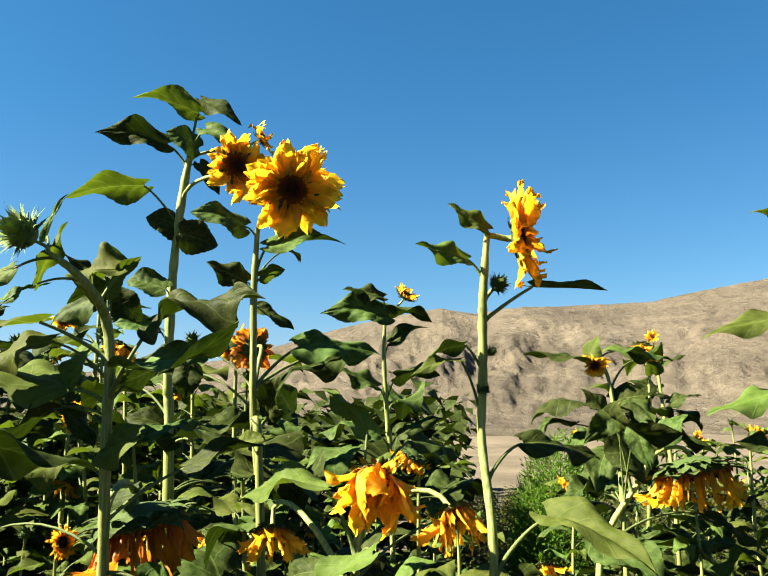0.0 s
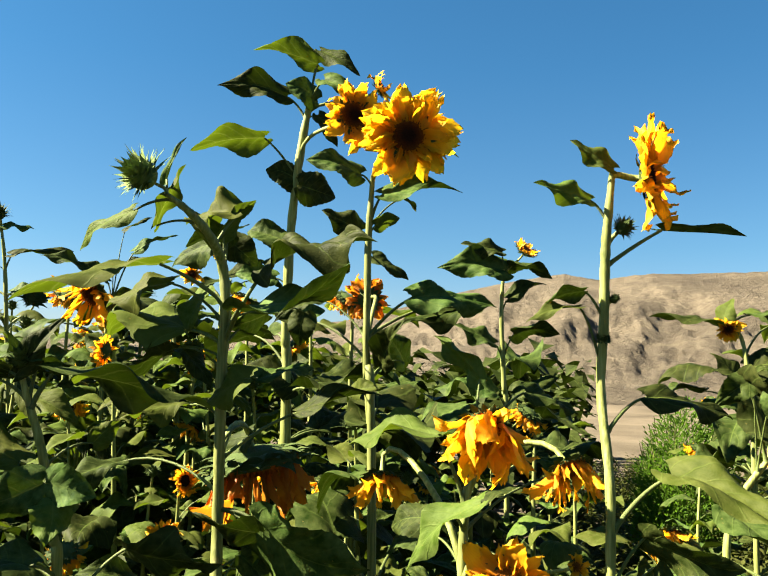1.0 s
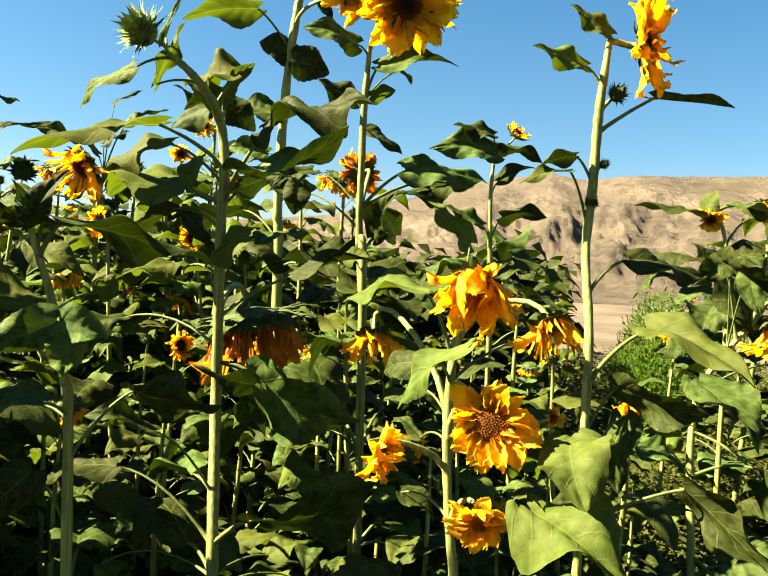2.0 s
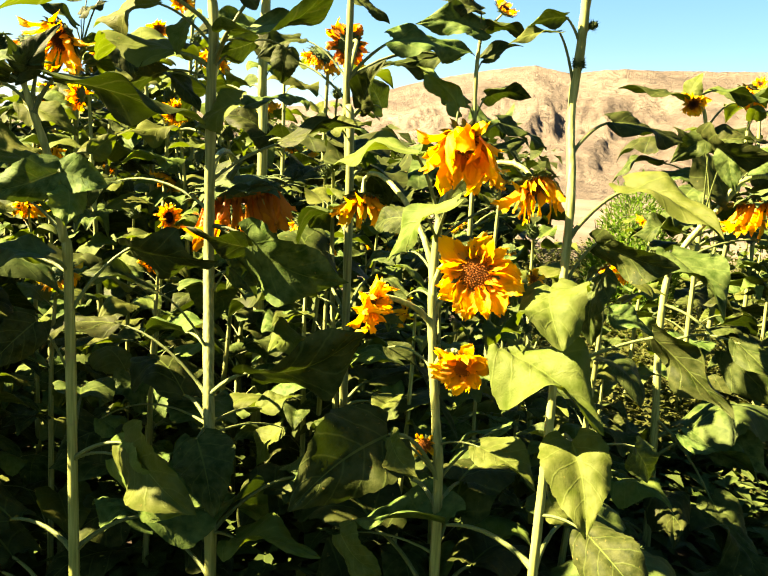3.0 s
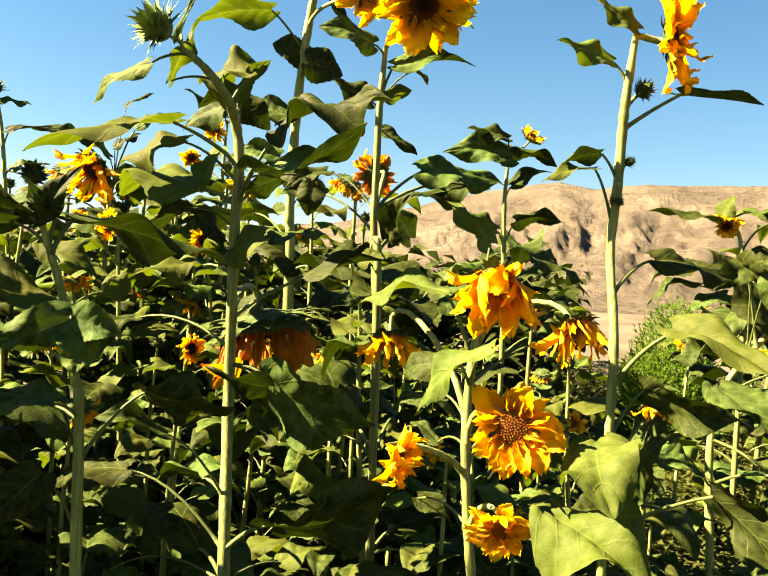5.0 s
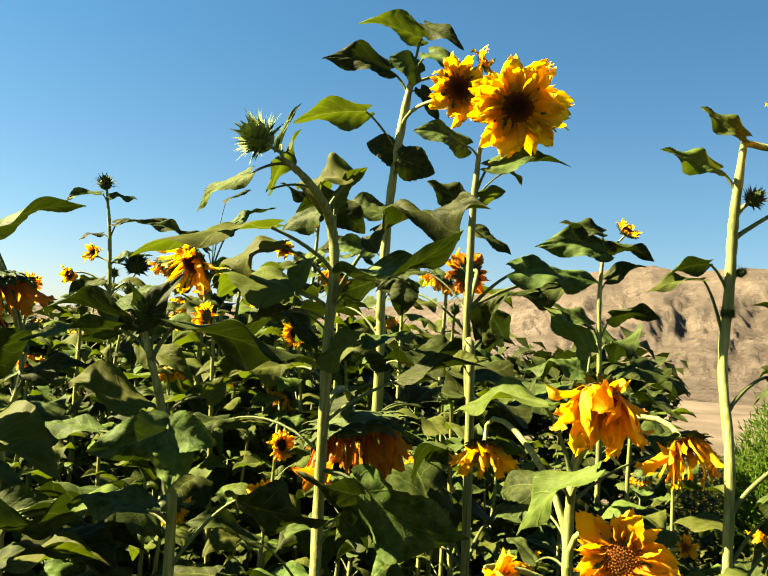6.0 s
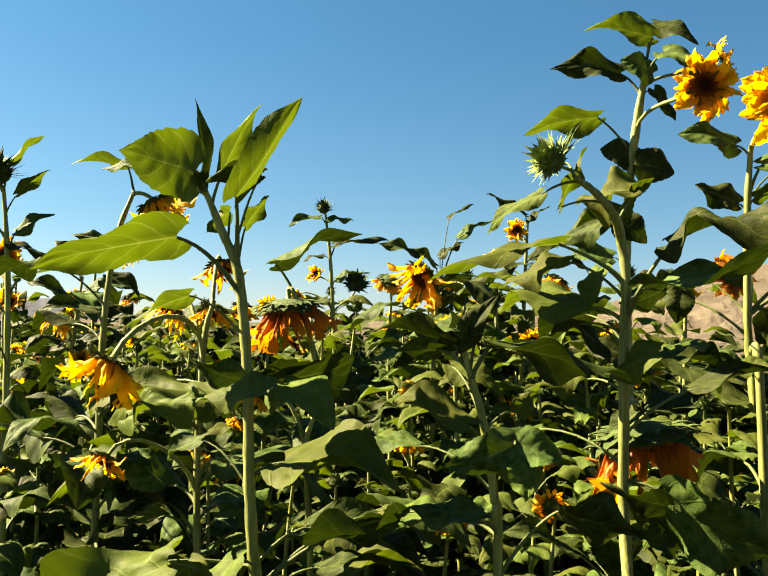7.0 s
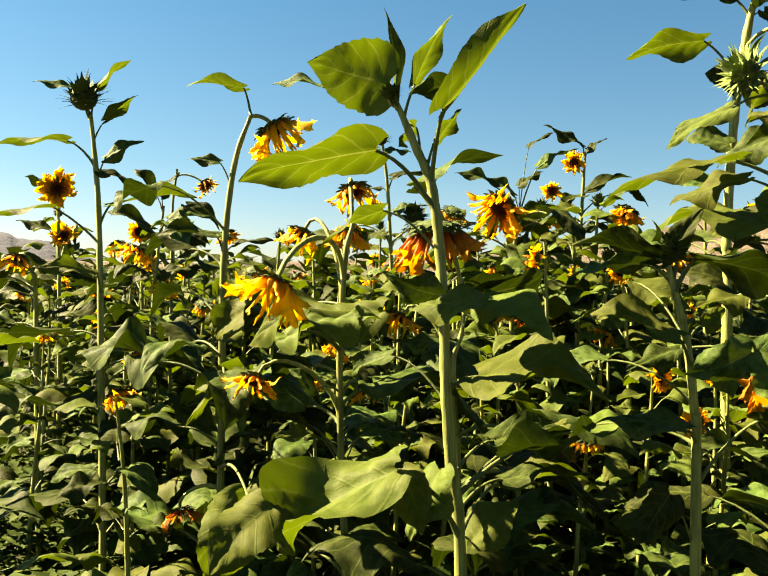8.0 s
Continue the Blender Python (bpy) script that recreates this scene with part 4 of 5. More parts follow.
p.leaf(1.23, (-0.670, 1.111, 1.271), (-0.641, 1.083, 1.210), (0.26, -0.82, 0.50), 1.00, "flat", True, 0.20)
p.leaf(1.29, (-0.693, 1.269, 1.320), (-0.658, 1.300, 1.357), (0.50, -0.84, 0.22), 1.00, "flat", True, 0.20)
p.leaf(1.11, (-0.896, 1.218, 1.119), (-0.758, 1.266, 1.112), (0.06, -0.04, 1.00), 1.00, "flat", True, 0.20)
p.fill(0.2, 0.8, 6, 0.24, 1.6, 3.64)

p = Sunflower([(-1.224, 1.004, 1.718, 0.0091), (-1.192, 1.017, 1.642, 0.0109), (-1.164, 1.029, 1.574, 0.0127), (-1.147, 1.035, 1.461, 0.0136), (-1.136, 1.039, 1.325, 0.0136), (-1.129, 1.041, 1.189, 0.0145), (-1.117, 1.045, 1.053, 0.0154), (-1.095, 1.053, 0.848, 0.0163), (-1.068, 1.053, 0.000, 0.0188)],
              "broad-leaved young sunflower with upright top leaves")
p.head((-1.239, 0.998, 1.740), (0.04, -0.09, 1.00), 0.045, "bud", neck=1.71)
p.leaf(1.72, (-1.235, 0.985, 1.755), (-1.383, 0.947, 1.798), (-0.12, 0.91, 0.40), 1.3, "flat", True)
p.leaf(1.71, (-1.399, 1.038, 1.772), (-1.520, 1.041, 1.792), (0.13, -0.43, 0.89), 0.4)
p.leaf(1.72, (-1.234, 1.000, 1.727), (-1.249, 0.995, 1.900), (0.97, -0.23, 0.07), 0.22, "folded")
p.leaf(1.69, (-1.195, 1.017, 1.758), (-1.135, 1.044, 1.890), (-0.90, 0.24, 0.36), 0.4, "flat", True)
p.leaf(1.58, (-1.113, 0.943, 1.692), (-0.964, 0.900, 1.845), (-0.61, 0.36, 0.70), 0.4, "cupped", True)
p.leaf(1.60, (-1.113, 1.020, 1.747), (-1.178, 0.937, 1.726), (-0.61, 0.29, 0.74), 0.65)
p.leaf(1.57, (-1.153, 1.034, 1.654), (-1.115, 1.051, 1.715), (-0.85, 0.30, 0.44), 0.7, "flat", True)
p.leaf(1.52, (-1.239, 0.944, 1.625), (-1.430, 0.792, 1.559), (-0.62, 0.53, 0.58), 0.62, "flat", True)
p.leaf(1.44, (-1.244, 0.994, 1.522), (-1.334, 0.922, 1.462), (-0.67, 0.24, 0.70), 0.5, "flat", True)
p.leaf(1.04, (-1.070, 1.174, 1.081), (-0.917, 1.262, 1.096), (0.15, -0.41, 0.90), 0.55)
p.leaf(1.17, (-1.242, 1.047, 1.250), (-1.335, 1.061, 1.205), (-0.41, -0.65, 0.65), 0.7)
p.leaf(1.62, (-1.210, 1.065, 1.688), (-1.220, 1.005, 1.641), (-0.94, -0.09, 0.32), 0.8, "flat", True)
p.leaf(0.96, (-1.050, 1.182, 1.004), (-0.881, 1.255, 1.023), (-0.06, -0.13, 0.99), 0.45)
p.leaf(1.36, (-1.096, 1.057, 1.366), (-0.974, 1.153, 1.412), (0.61, -0.47, -0.64), 1.10, "flat", False, 0.20)
p.leaf(1.36, (-1.059, 1.029, 1.368), (-0.916, 0.959, 1.309), (0.16, -0.42, 0.89), 0.80, "flat", True, 0.20)
p.leaf(1.37, (-1.144, 1.036, 1.369), (-1.239, 0.995, 1.402), (0.06, -0.72, -0.69), 0.80, "flat", False, 0.20)
p.leaf(1.34, (-1.031, 0.932, 1.356), (-1.180, 0.955, 1.333), (-0.20, -0.42, 0.89), 0.70, "flat", True, 0.20)
p.leaf(1.19, (-1.078, 1.078, 1.217), (-0.835, 1.057, 1.198), (0.05, -0.30, 0.95), 1.00, "flat", True, 0.20)
p.leaf(0.94, (-1.140, 0.840, 1.082), (-1.383, 0.864, 0.911), (-0.44, -0.74, 0.52), 0.75, "ruffled", True, 0.20)
p.leaf(0.94, (-1.165, 0.916, 1.063), (-1.100, 0.856, 0.979), (0.12, -0.76, 0.64), 0.85, "flat", True, 0.20)
p.leaf(0.90, (-1.090, 1.099, 0.898), (-1.026, 1.193, 0.968), (-0.04, -0.58, 0.81), 0.95, "flat", True, 0.20)
p.leaf(1.00, (-0.921, 1.239, 1.102), (-1.064, 1.069, 1.095), (0.45, -0.34, -0.82), 0.75, "flat", False, 0.20)
p.leaf(1.00, (-0.949, 1.249, 1.110), (-1.084, 1.233, 1.029), (-0.46, -0.32, 0.83), 0.60, "flat", True, 0.20)
p.leaf(0.92, (-1.087, 1.330, 0.962), (-0.900, 1.356, 0.979), (-0.08, -0.09, 0.99), 0.70, "flat", True, 0.20)
p.leaf(1.03, (-1.364, 0.829, 1.001), (-1.431, 0.735, 0.900), (0.26, -0.78, 0.56), 1.00, "flat", True, 0.20)
p.leaf(1.03, (-1.114, 0.981, 1.058), (-1.141, 0.903, 0.949), (-0.32, -0.73, 0.61), 1.00, "flat", True, 0.20)
p.fill(0.2, 0.9, 6, 0.24, 1.8, 3.12)

p = Sunflower([(-1.248, 1.523, 1.366, 0.0072), (-1.248, 1.500, 1.270, 0.0084), (-1.265, 1.492, 1.198, 0.0096), (-1.256, 1.495, 1.055, 0.0107), (-1.246, 1.498, 0.888, 0.0107), (-1.230, 1.498, 0.000, 0.0124)],
              "sunflower with a large nodding bloom behind broad leaves")
p.head((-1.313, 1.474, 1.519), (0.03, 0.18, -0.98), 0.227, "hanging", neck=1.32, petals=50, spread=0.9, gravity=0.7, disc=0.55, long=1.6, mat=PETAL_OLD)
p.leaf(1.25, (-1.229, 1.508, 1.318), (-1.098, 1.565, 1.346), (0.02, -0.48, 0.88), 0.7)
p.leaf(1.20, (-1.293, 1.480, 1.245), (-1.403, 1.433, 1.242), (0.15, -0.41, 0.90), 0.7)
p.head((-1.383, 1.442, 1.302), (-0.17, -0.43, -0.89), 0.131, "hanging", neck=1.15, petals=18, spread=0.5, gravity=0.6)
p.leaf(1.37, (-1.394, 1.537, 1.634), (-1.189, 1.606, 1.727), (-0.44, 0.09, 0.90), 0.5)
p.fill(0.3, 1.2, 12, 0.26, 1.6, 5.2)

p = Sunflower([(-1.939, 1.613, 1.864, 0.0100), (-1.975, 1.596, 1.743, 0.0114), (-1.996, 1.586, 1.558, 0.0128), (-2.001, 1.582, 1.344, 0.0142), (-1.997, 1.582, 1.060, 0.0142), (-1.992, 1.581, 0.761, 0.0156), (-1.988, 1.581, 0.000, 0.0180)],
              "tall sunflower with a nodding yellow bloom")
p.head((-1.873, 1.641, 1.824), (0.56, 0.13, -0.82), 0.213, "hanging", neck=1.84, petals=44, spread=0.6, gravity=0.8, mat=PETAL_YELLOW, disc=0.46, long=1.25)
p.leaf(1.86, (-1.960, 1.605, 1.943), (-2.114, 1.539, 1.947), (-0.06, 0.20, 0.98), 0.45, "flat", True)
p.leaf(1.67, (-2.019, 1.577, 1.725), (-2.106, 1.540, 1.731), (0.31, -0.60, 0.74), 0.6)
p.leaf(1.21, (-2.031, 1.569, 1.258), (-1.941, 1.608, 1.331), (0.01, -0.89, 0.46), 0.7, "flat", True)
p.leaf(1.46, (-2.024, 1.574, 1.514), (-2.181, 1.506, 1.510), (0.17, -0.44, 0.88), 0.6)
p.leaf(1.45, (-1.972, 1.596, 1.487), (-1.867, 1.641, 1.504), (0.07, -0.50, 0.87), 0.6)
p.leaf(0.84, (-2.008, 1.575, 0.860), (-1.932, 1.609, 0.948), (-0.32, -0.76, 0.57), 0.6)
p.leaf(1.00, (-2.090, 1.541, 1.014), (-1.931, 1.502, 1.128), (-0.54, 0.20, 0.82), 0.6, "flat", True)
p.leaf(0.92, (-2.023, 1.569, 0.945), (-2.157, 1.513, 1.055), (0.65, -0.08, 0.75), 0.7)
p.leaf(0.87, (-1.970, 1.592, 0.918), (-1.802, 1.556, 0.969), (-0.33, -0.29, 0.90), 0.5)
p.head((-2.098, 1.535, 0.708), (0.39, -0.25, -0.89), 0.156, "hanging", neck=0.76, petals=16, spread=0.3, gravity=0.5, mat=PETAL_OLD)
p.leaf(1.20, (-1.417, 1.376, 1.315), (-1.769, 1.355, 1.237), (-0.15, -0.54, 0.83), 0.60, "ruffled", True, 0.20)
p.leaf(1.22, (-1.829, 1.493, 1.323), (-1.990, 1.532, 1.216), (-0.40, -0.87, 0.30), 0.85, "flat", True, 0.20)
p.leaf(0.84, (-1.729, 1.314, 0.855), (-1.807, 1.278, 0.626), (0.45, -0.89, -0.01), 0.85, "flat", True, 0.20)
p.leaf(1.06, (-1.881, 1.524, 1.146), (-1.973, 1.374, 0.997), (-0.92, 0.29, 0.27), 0.60, "flat", True, 0.20)
p.fill(0.3, 1.2, 13, 0.26, 1.6, 5.2)
p.fill(0.9, 1.6, 6, 0.19, 2.2, 5)

p = Sunflower([(-1.529, 1.464, 1.538, 0.0099), (-1.546, 1.456, 1.457, 0.0112), (-1.552, 1.453, 1.308, 0.0112), (-1.551, 1.451, 1.109, 0.0124), (-1.539, 1.455, 0.861, 0.0124), (-1.526, 1.459, 0.643, 0.0137), (-1.514, 1.459, 0.000, 0.0157)],
              "branching sunflower with a cluster of nodding yellow blooms")
p.head((-1.574, 1.555, 1.630), (0.39, -0.25, -0.89), 0.169, "hanging", neck=1.52, petals=34, spread=0.5, gravity=0.5)
p.head((-1.696, 1.501, 1.512), (-0.22, -0.34, -0.91), 0.163, "hanging", neck=1.35, petals=34, spread=0.5, gravity=0.6, mat=PETAL_YELLOW)
p.head((-1.566, 1.503, 1.509), (0.28, -0.37, -0.89), 0.140, "hanging", neck=1.43, petals=20, spread=0.5, gravity=0.6)
p.head((-1.553, 1.126, 1.380), (-0.10, -0.48, -0.87), 0.201, "hanging", neck=1.38, petals=46, spread=0.35, gravity=0.6, mat=PETAL_YELLOW, disc=0.36, long=1.1)
p.leaf(1.20, (-1.572, 1.226, 1.257), (-1.338, 1.218, 1.311), (-0.21, -0.54, 0.81), 0.55, "ruffled", True)
p.leaf(1.10, (-1.564, 1.337, 1.121), (-1.620, 1.313, 1.179), (0.74, -0.16, 0.65), 0.7)
p.leaf(1.24, (-1.480, 1.484, 1.322), (-1.548, 1.454, 1.283), (-0.19, -0.60, 0.78), 0.7)
p.leaf(0.91, (-1.586, 1.436, 0.984), (-1.674, 1.343, 1.003), (0.24, -0.03, 0.97), 0.6, "flat", True)
p.leaf(0.91, (-1.495, 1.475, 1.011), (-1.381, 1.524, 0.989), (0.33, -0.39, 0.86), 0.8)
p.head((-1.695, 1.281, 1.144), (-0.03, -0.59, -0.80), 0.153, "hanging", neck=1.04, petals=14, spread=0.2, gravity=0.5)
p.head((-1.533, 1.568, 1.097), (0.49, -0.19, -0.85), 0.104, "hanging", neck=1.06, petals=16, spread=0.4, gravity=0.5)
p.fill(0.3, 1.1, 12, 0.26, 1.6, 4.42)
p.fill(0.9, 1.45, 6, 0.2, 1.9, 2.6)

p = Sunflower([(-2.820, 1.907, 1.975, 0.0126), (-2.789, 1.918, 1.680, 0.0144), (-2.772, 1.923, 1.321, 0.0162), (-2.759, 1.925, 0.961, 0.0180), (-2.741, 1.929, 0.422, 0.0180), (-2.736, 1.929, 0.000, 0.0207)],
              "tall sunflower topped by a dark spiky bud")
p.head((-2.845, 1.897, 2.039), (0.03, -0.33, 0.94), 0.171, "bud", neck=1.94)
p.leaf(1.97, (-2.799, 1.917, 2.076), (-2.693, 1.964, 2.187), (-0.70, -0.07, 0.71), 0.4, "flat", True)
p.leaf(1.97, (-2.890, 1.878, 2.074), (-3.021, 1.821, 2.097), (0.32, -0.39, 0.86), 0.4)
p.leaf(1.87, (-2.770, 1.929, 1.958), (-2.663, 1.975, 2.055), (-0.69, 0.07, 0.72), 0.5, "flat", True)
p.leaf(1.77, (-2.897, 1.873, 1.879), (-3.134, 1.771, 1.866), (-0.16, 0.26, 0.95), 0.42, "flat", True)
p.leaf(1.73, (-2.768, 1.928, 1.816), (-2.642, 1.983, 1.891), (0.04, -0.84, 0.55), 0.6)
p.leaf(1.73, (-2.783, 1.921, 1.767), (-2.618, 1.992, 1.707), (0.43, -0.28, 0.86), 0.45)
p.leaf(1.59, (-2.747, 1.936, 1.646), (-2.455, 2.062, 1.689), (-0.17, 0.05, 0.98), 0.4, "flat", True)
p.leaf(1.51, (-2.937, 1.854, 1.633), (-3.151, 1.762, 1.595), (-0.19, 0.04, 0.98), 0.4, "flat", True, 0.1)
p.leaf(1.32, (-2.580, 1.679, 1.392), (-2.724, 1.563, 1.411), (0.46, -0.45, 0.77), 0.55, "flat", True)
p.leaf(1.13, (-2.736, 1.937, 1.196), (-2.562, 2.012, 1.200), (0.06, -0.20, 0.98), 0.4)
p.leaf(0.93, (-2.787, 1.913, 0.960), (-2.901, 1.863, 0.867), (-0.10, -0.82, 0.56), 0.7)
p.leaf(0.79, (-2.719, 1.942, 0.854), (-2.553, 2.013, 0.841), (0.27, -0.48, 0.83), 0.8, "flat", True)
p.leaf(0.65, (-2.780, 1.914, 0.673), (-2.928, 1.850, 0.633), (0.02, -0.56, 0.83), 0.8)
p.leaf(0.54, (-2.695, 1.950, 0.585), (-2.577, 2.000, 0.498), (0.61, -0.07, 0.79), 0.8)
p.fill(0.3, 1.3, 13, 0.26, 1.6, 6.2)

p = Sunflower([(-3.601, 2.398, 1.386, 0.0159), (-3.579, 2.403, 0.843, 0.0181), (-3.549, 2.409, -0.009, 0.0181)],
              "sunflower with a nodding orange bloom")
p.head((-3.680, 2.364, 1.452), (0.23, -0.53, -0.81), 0.193, "hanging", neck=1.33, petals=22, spread=0.3, gravity=0.5)
p.leaf(1.21, (-3.624, 2.387, 1.295), (-3.790, 2.316, 1.290), (0.17, -0.46, 0.87), 0.7)
p.leaf(1.10, (-3.558, 2.415, 1.183), (-3.435, 2.468, 1.255), (-0.09, -0.72, 0.69), 0.7)
p.leaf(0.84, (-3.614, 2.388, 0.932), (-3.800, 2.308, 0.859), (-0.01, -0.66, 0.75), 0.7)
p.leaf(0.80, (-3.550, 2.415, 0.843), (-3.383, 2.487, 0.848), (0.16, -0.43, 0.89), 0.7)
p.leaf(0.57, (-3.606, 2.389, 0.615), (-3.730, 2.336, 0.544), (-0.11, -0.69, 0.71), 0.8)
p.leaf(0.35, (-3.528, 2.421, 0.391), (-3.371, 2.489, 0.372), (0.21, -0.24, 0.95), 0.8)
p.fill(0.4, 1.5, 12, 0.22, 1.6, 6.2)

p = Sunflower([(-4.219, 3.129, 1.840, 0.0113), (-4.192, 3.117, 1.557, 0.0141), (-4.172, 3.121, 0.995, 0.0169), (-4.162, 3.121, 0.000, 0.0194)],
              "sunflower with a small open dark-centred bloom")
p.head((-4.205, 3.114, 1.880), (0.44, -0.89, 0.10), 0.247, "open", neck=1.75, petals=26, spread=0.05, disc=0.4)
p.head((-4.167, 3.128, 1.609), (0.42, -0.70, 0.58), 0.197, "open", neck=1.44, petals=20, spread=0.4)
p.leaf(1.75, (-4.264, 3.143, 1.885), (-4.382, 3.038, 1.946), (-0.18, 0.63, 0.75), 0.8)
p.leaf(1.56, (-4.245, 3.095, 1.640), (-4.427, 3.017, 1.692), (0.34, -0.17, 0.93), 0.6)
p.leaf(1.38, (-4.138, 3.140, 1.474), (-3.984, 3.206, 1.507), (0.05, -0.53, 0.85), 0.6)
p.leaf(1.20, (-4.236, 3.096, 1.275), (-4.391, 3.029, 1.271), (0.14, -0.38, 0.91), 0.7)
p.fill(0.4, 1.7, 12, 0.2, 1.6, 6.2)

p = Sunflower([(-2.784, 2.286, 1.680, 0.0080), (-2.802, 2.276, 1.479, 0.0100), (-2.815, 2.269, 1.238, 0.0120), (-2.819, 2.265, 0.917, 0.0120), (-2.823, 2.265, 0.000, 0.0138)],
              "leafy sunflower with an orange nodding bloom")
p.head((-2.880, 2.243, 1.493), (-0.08, -0.42, -0.90), 0.190, "hanging", neck=1.36, petals=22, spread=0.35, gravity=0.6)
p.leaf(1.66, (-2.794, 2.282, 1.720), (-2.732, 2.310, 1.822), (-0.10, -0.94, 0.31), 0.8)
p.leaf(1.66, (-2.812, 2.274, 1.719), (-2.898, 2.238, 1.828), (0.80, -0.22, 0.56), 0.8)
p.leaf(1.58, (-2.764, 2.294, 1.620), (-2.589, 2.370, 1.645), (0.14, -0.58, 0.80), 0.7)
p.leaf(1.52, (-2.827, 2.267, 1.579), (-2.995, 2.195, 1.654), (0.49, -0.28, 0.83), 0.7)
p.leaf(1.36, (-2.786, 2.283, 1.399), (-2.620, 2.354, 1.424), (0.11, -0.54, 0.84), 0.7)
p.leaf(1.20, (-2.837, 2.260, 1.237), (-2.947, 2.212, 1.235), (0.16, -0.44, 0.88), 0.7)
p.head((-2.773, 2.288, 1.339), (0.59, -0.72, -0.38), 0.120, "open", neck=1.22, petals=16, spread=0.3, gravity=0.4)
p.leaf(1.52, (-2.772, 2.290, 1.580), (-2.605, 2.362, 1.524), (0.44, -0.41, 0.80), 0.8)
p.leaf(1.34, (-2.841, 2.259, 1.398), (-2.931, 2.220, 1.315), (-0.19, -0.79, 0.58), 0.8)
p.fill(0.4, 1.6, 14, 0.18, 1.6, 6.2)

p = Sunflower([(-2.824, 2.418, 1.850, 0.0084), (-2.839, 2.410, 1.672, 0.0084), (-2.833, 2.409, 1.317, 0.0104), (-2.828, 2.409, 0.000, 0.0120)],
              "sunflower with a small hanging bloom")
p.head((-2.711, 2.466, 1.784), (0.77, -0.21, -0.61), 0.129, "hanging", neck=1.79, petals=18, spread=0.4, gravity=0.5)
p.leaf(1.63, (-2.785, 2.433, 1.694), (-2.649, 2.491, 1.594), (0.64, -0.29, 0.71), 0.7)
p.leaf(1.45, (-2.799, 2.425, 1.485), (-2.686, 2.475, 1.572), (-0.15, -0.76, 0.63), 0.7)
p.leaf(1.39, (-2.856, 2.401, 1.442), (-2.935, 2.368, 1.523), (0.73, -0.06, 0.68), 0.7)
p.fill(0.4, 1.7, 12, 0.18, 1.6, 6.2)

p = Sunflower([(-1.489, 3.027, 1.690, 0.0105), (-1.508, 3.018, 1.521, 0.0126), (-1.507, 3.016, 1.268, 0.0148), (-1.506, 3.016, 0.000, 0.0170)],
              "sunflower with a shaggy orange bloom hanging sideways")
p.head((-1.563, 2.995, 1.720), (-0.42, -0.74, -0.53), 0.337, "hanging", neck=1.57, petals=46, spread=0.35, gravity=0.8, disc=0.40, long=1.1)
p.leaf(1.65, (-1.489, 3.027, 1.690), (-1.335, 3.094, 1.736), (-0.38, 0.26, 0.89), 0.8)
p.leaf(1.69, (-1.510, 3.019, 1.774), (-1.629, 2.968, 1.855), (0.63, -0.43, 0.65), 0.6)
p.leaf(1.69, (-1.492, 3.027, 1.817), (-1.397, 3.068, 1.882), (-0.22, -0.65, 0.73), 0.7)
p.leaf(1.37, (-1.482, 3.028, 1.437), (-1.347, 3.086, 1.441), (0.21, -0.54, 0.81), 0.8)
p.leaf(1.31, (-1.539, 3.003, 1.373), (-1.674, 2.945, 1.348), (0.09, -0.56, 0.82), 0.8)
p.leaf(1.69, (-1.417, 3.060, 1.903), (-1.264, 3.126, 1.991), (-0.20, -0.59, 0.78), 0.5)
p.leaf(1.67, (-1.589, 2.985, 1.814), (-1.745, 2.918, 1.873), (0.47, -0.41, 0.78), 0.6)
p.leaf(1.69, (-1.458, 3.043, 1.986), (-1.362, 3.084, 2.052), (-0.25, -0.62, 0.75), 0.5)
p.fill(0.5, 1.4, 12, 0.26, 1.6, 6.2)
p.fill(1.0, 1.72, 20, 0.2, 1.6, 6.2)

p = Sunflower([(-1.436, 4.350, 2.172, 0.0113), (-1.446, 4.343, 1.859, 0.0142), (-1.452, 4.338, 1.462, 0.0170), (-1.458, 4.338, 0.000, 0.0196)],
              "slim sunflower with two small orange blooms")
p.head((-1.494, 4.325, 2.108), (0.05, -0.97, 0.22), 0.156, "open", neck=2.02, petals=18, spread=0.5)
p.head((-1.605, 4.276, 1.940), (0.19, -0.98, 0.10), 0.142, "open", neck=1.78, petals=18, spread=0.4)
p.leaf(2.14, (-1.450, 4.345, 2.200), (-1.661, 4.255, 2.322), (0.58, -0.38, 0.72), 0.5)
p.leaf(2.12, (-1.423, 4.356, 2.172), (-1.321, 4.401, 2.260), (-0.31, -0.66, 0.69), 0.6)
p.leaf(1.91, (-1.417, 4.357, 1.945), (-1.185, 4.457, 2.037), (-0.14, -0.46, 0.88), 0.5)
p.leaf(1.67, (-1.438, 4.346, 1.718), (-1.619, 4.268, 1.685), (0.11, -0.60, 0.79), 0.6, "flat", True)
p.leaf(1.67, (-1.425, 4.352, 1.718), (-1.283, 4.413, 1.779), (-0.06, -0.63, 0.78), 0.6)
p.leaf(1.52, (-1.460, 4.335, 1.575), (-1.695, 4.234, 1.612), (0.28, -0.33, 0.90), 0.6)
p.leaf(1.84, (-1.430, 4.351, 1.917), (-1.597, 4.279, 1.827), (-0.16, -0.60, 0.78), 0.7)
p.fill(0.6, 1.6, 10, 0.26, 1.6, 6.2)
p.fill(1.1, 1.85, 18, 0.2, 1.6, 6.2)

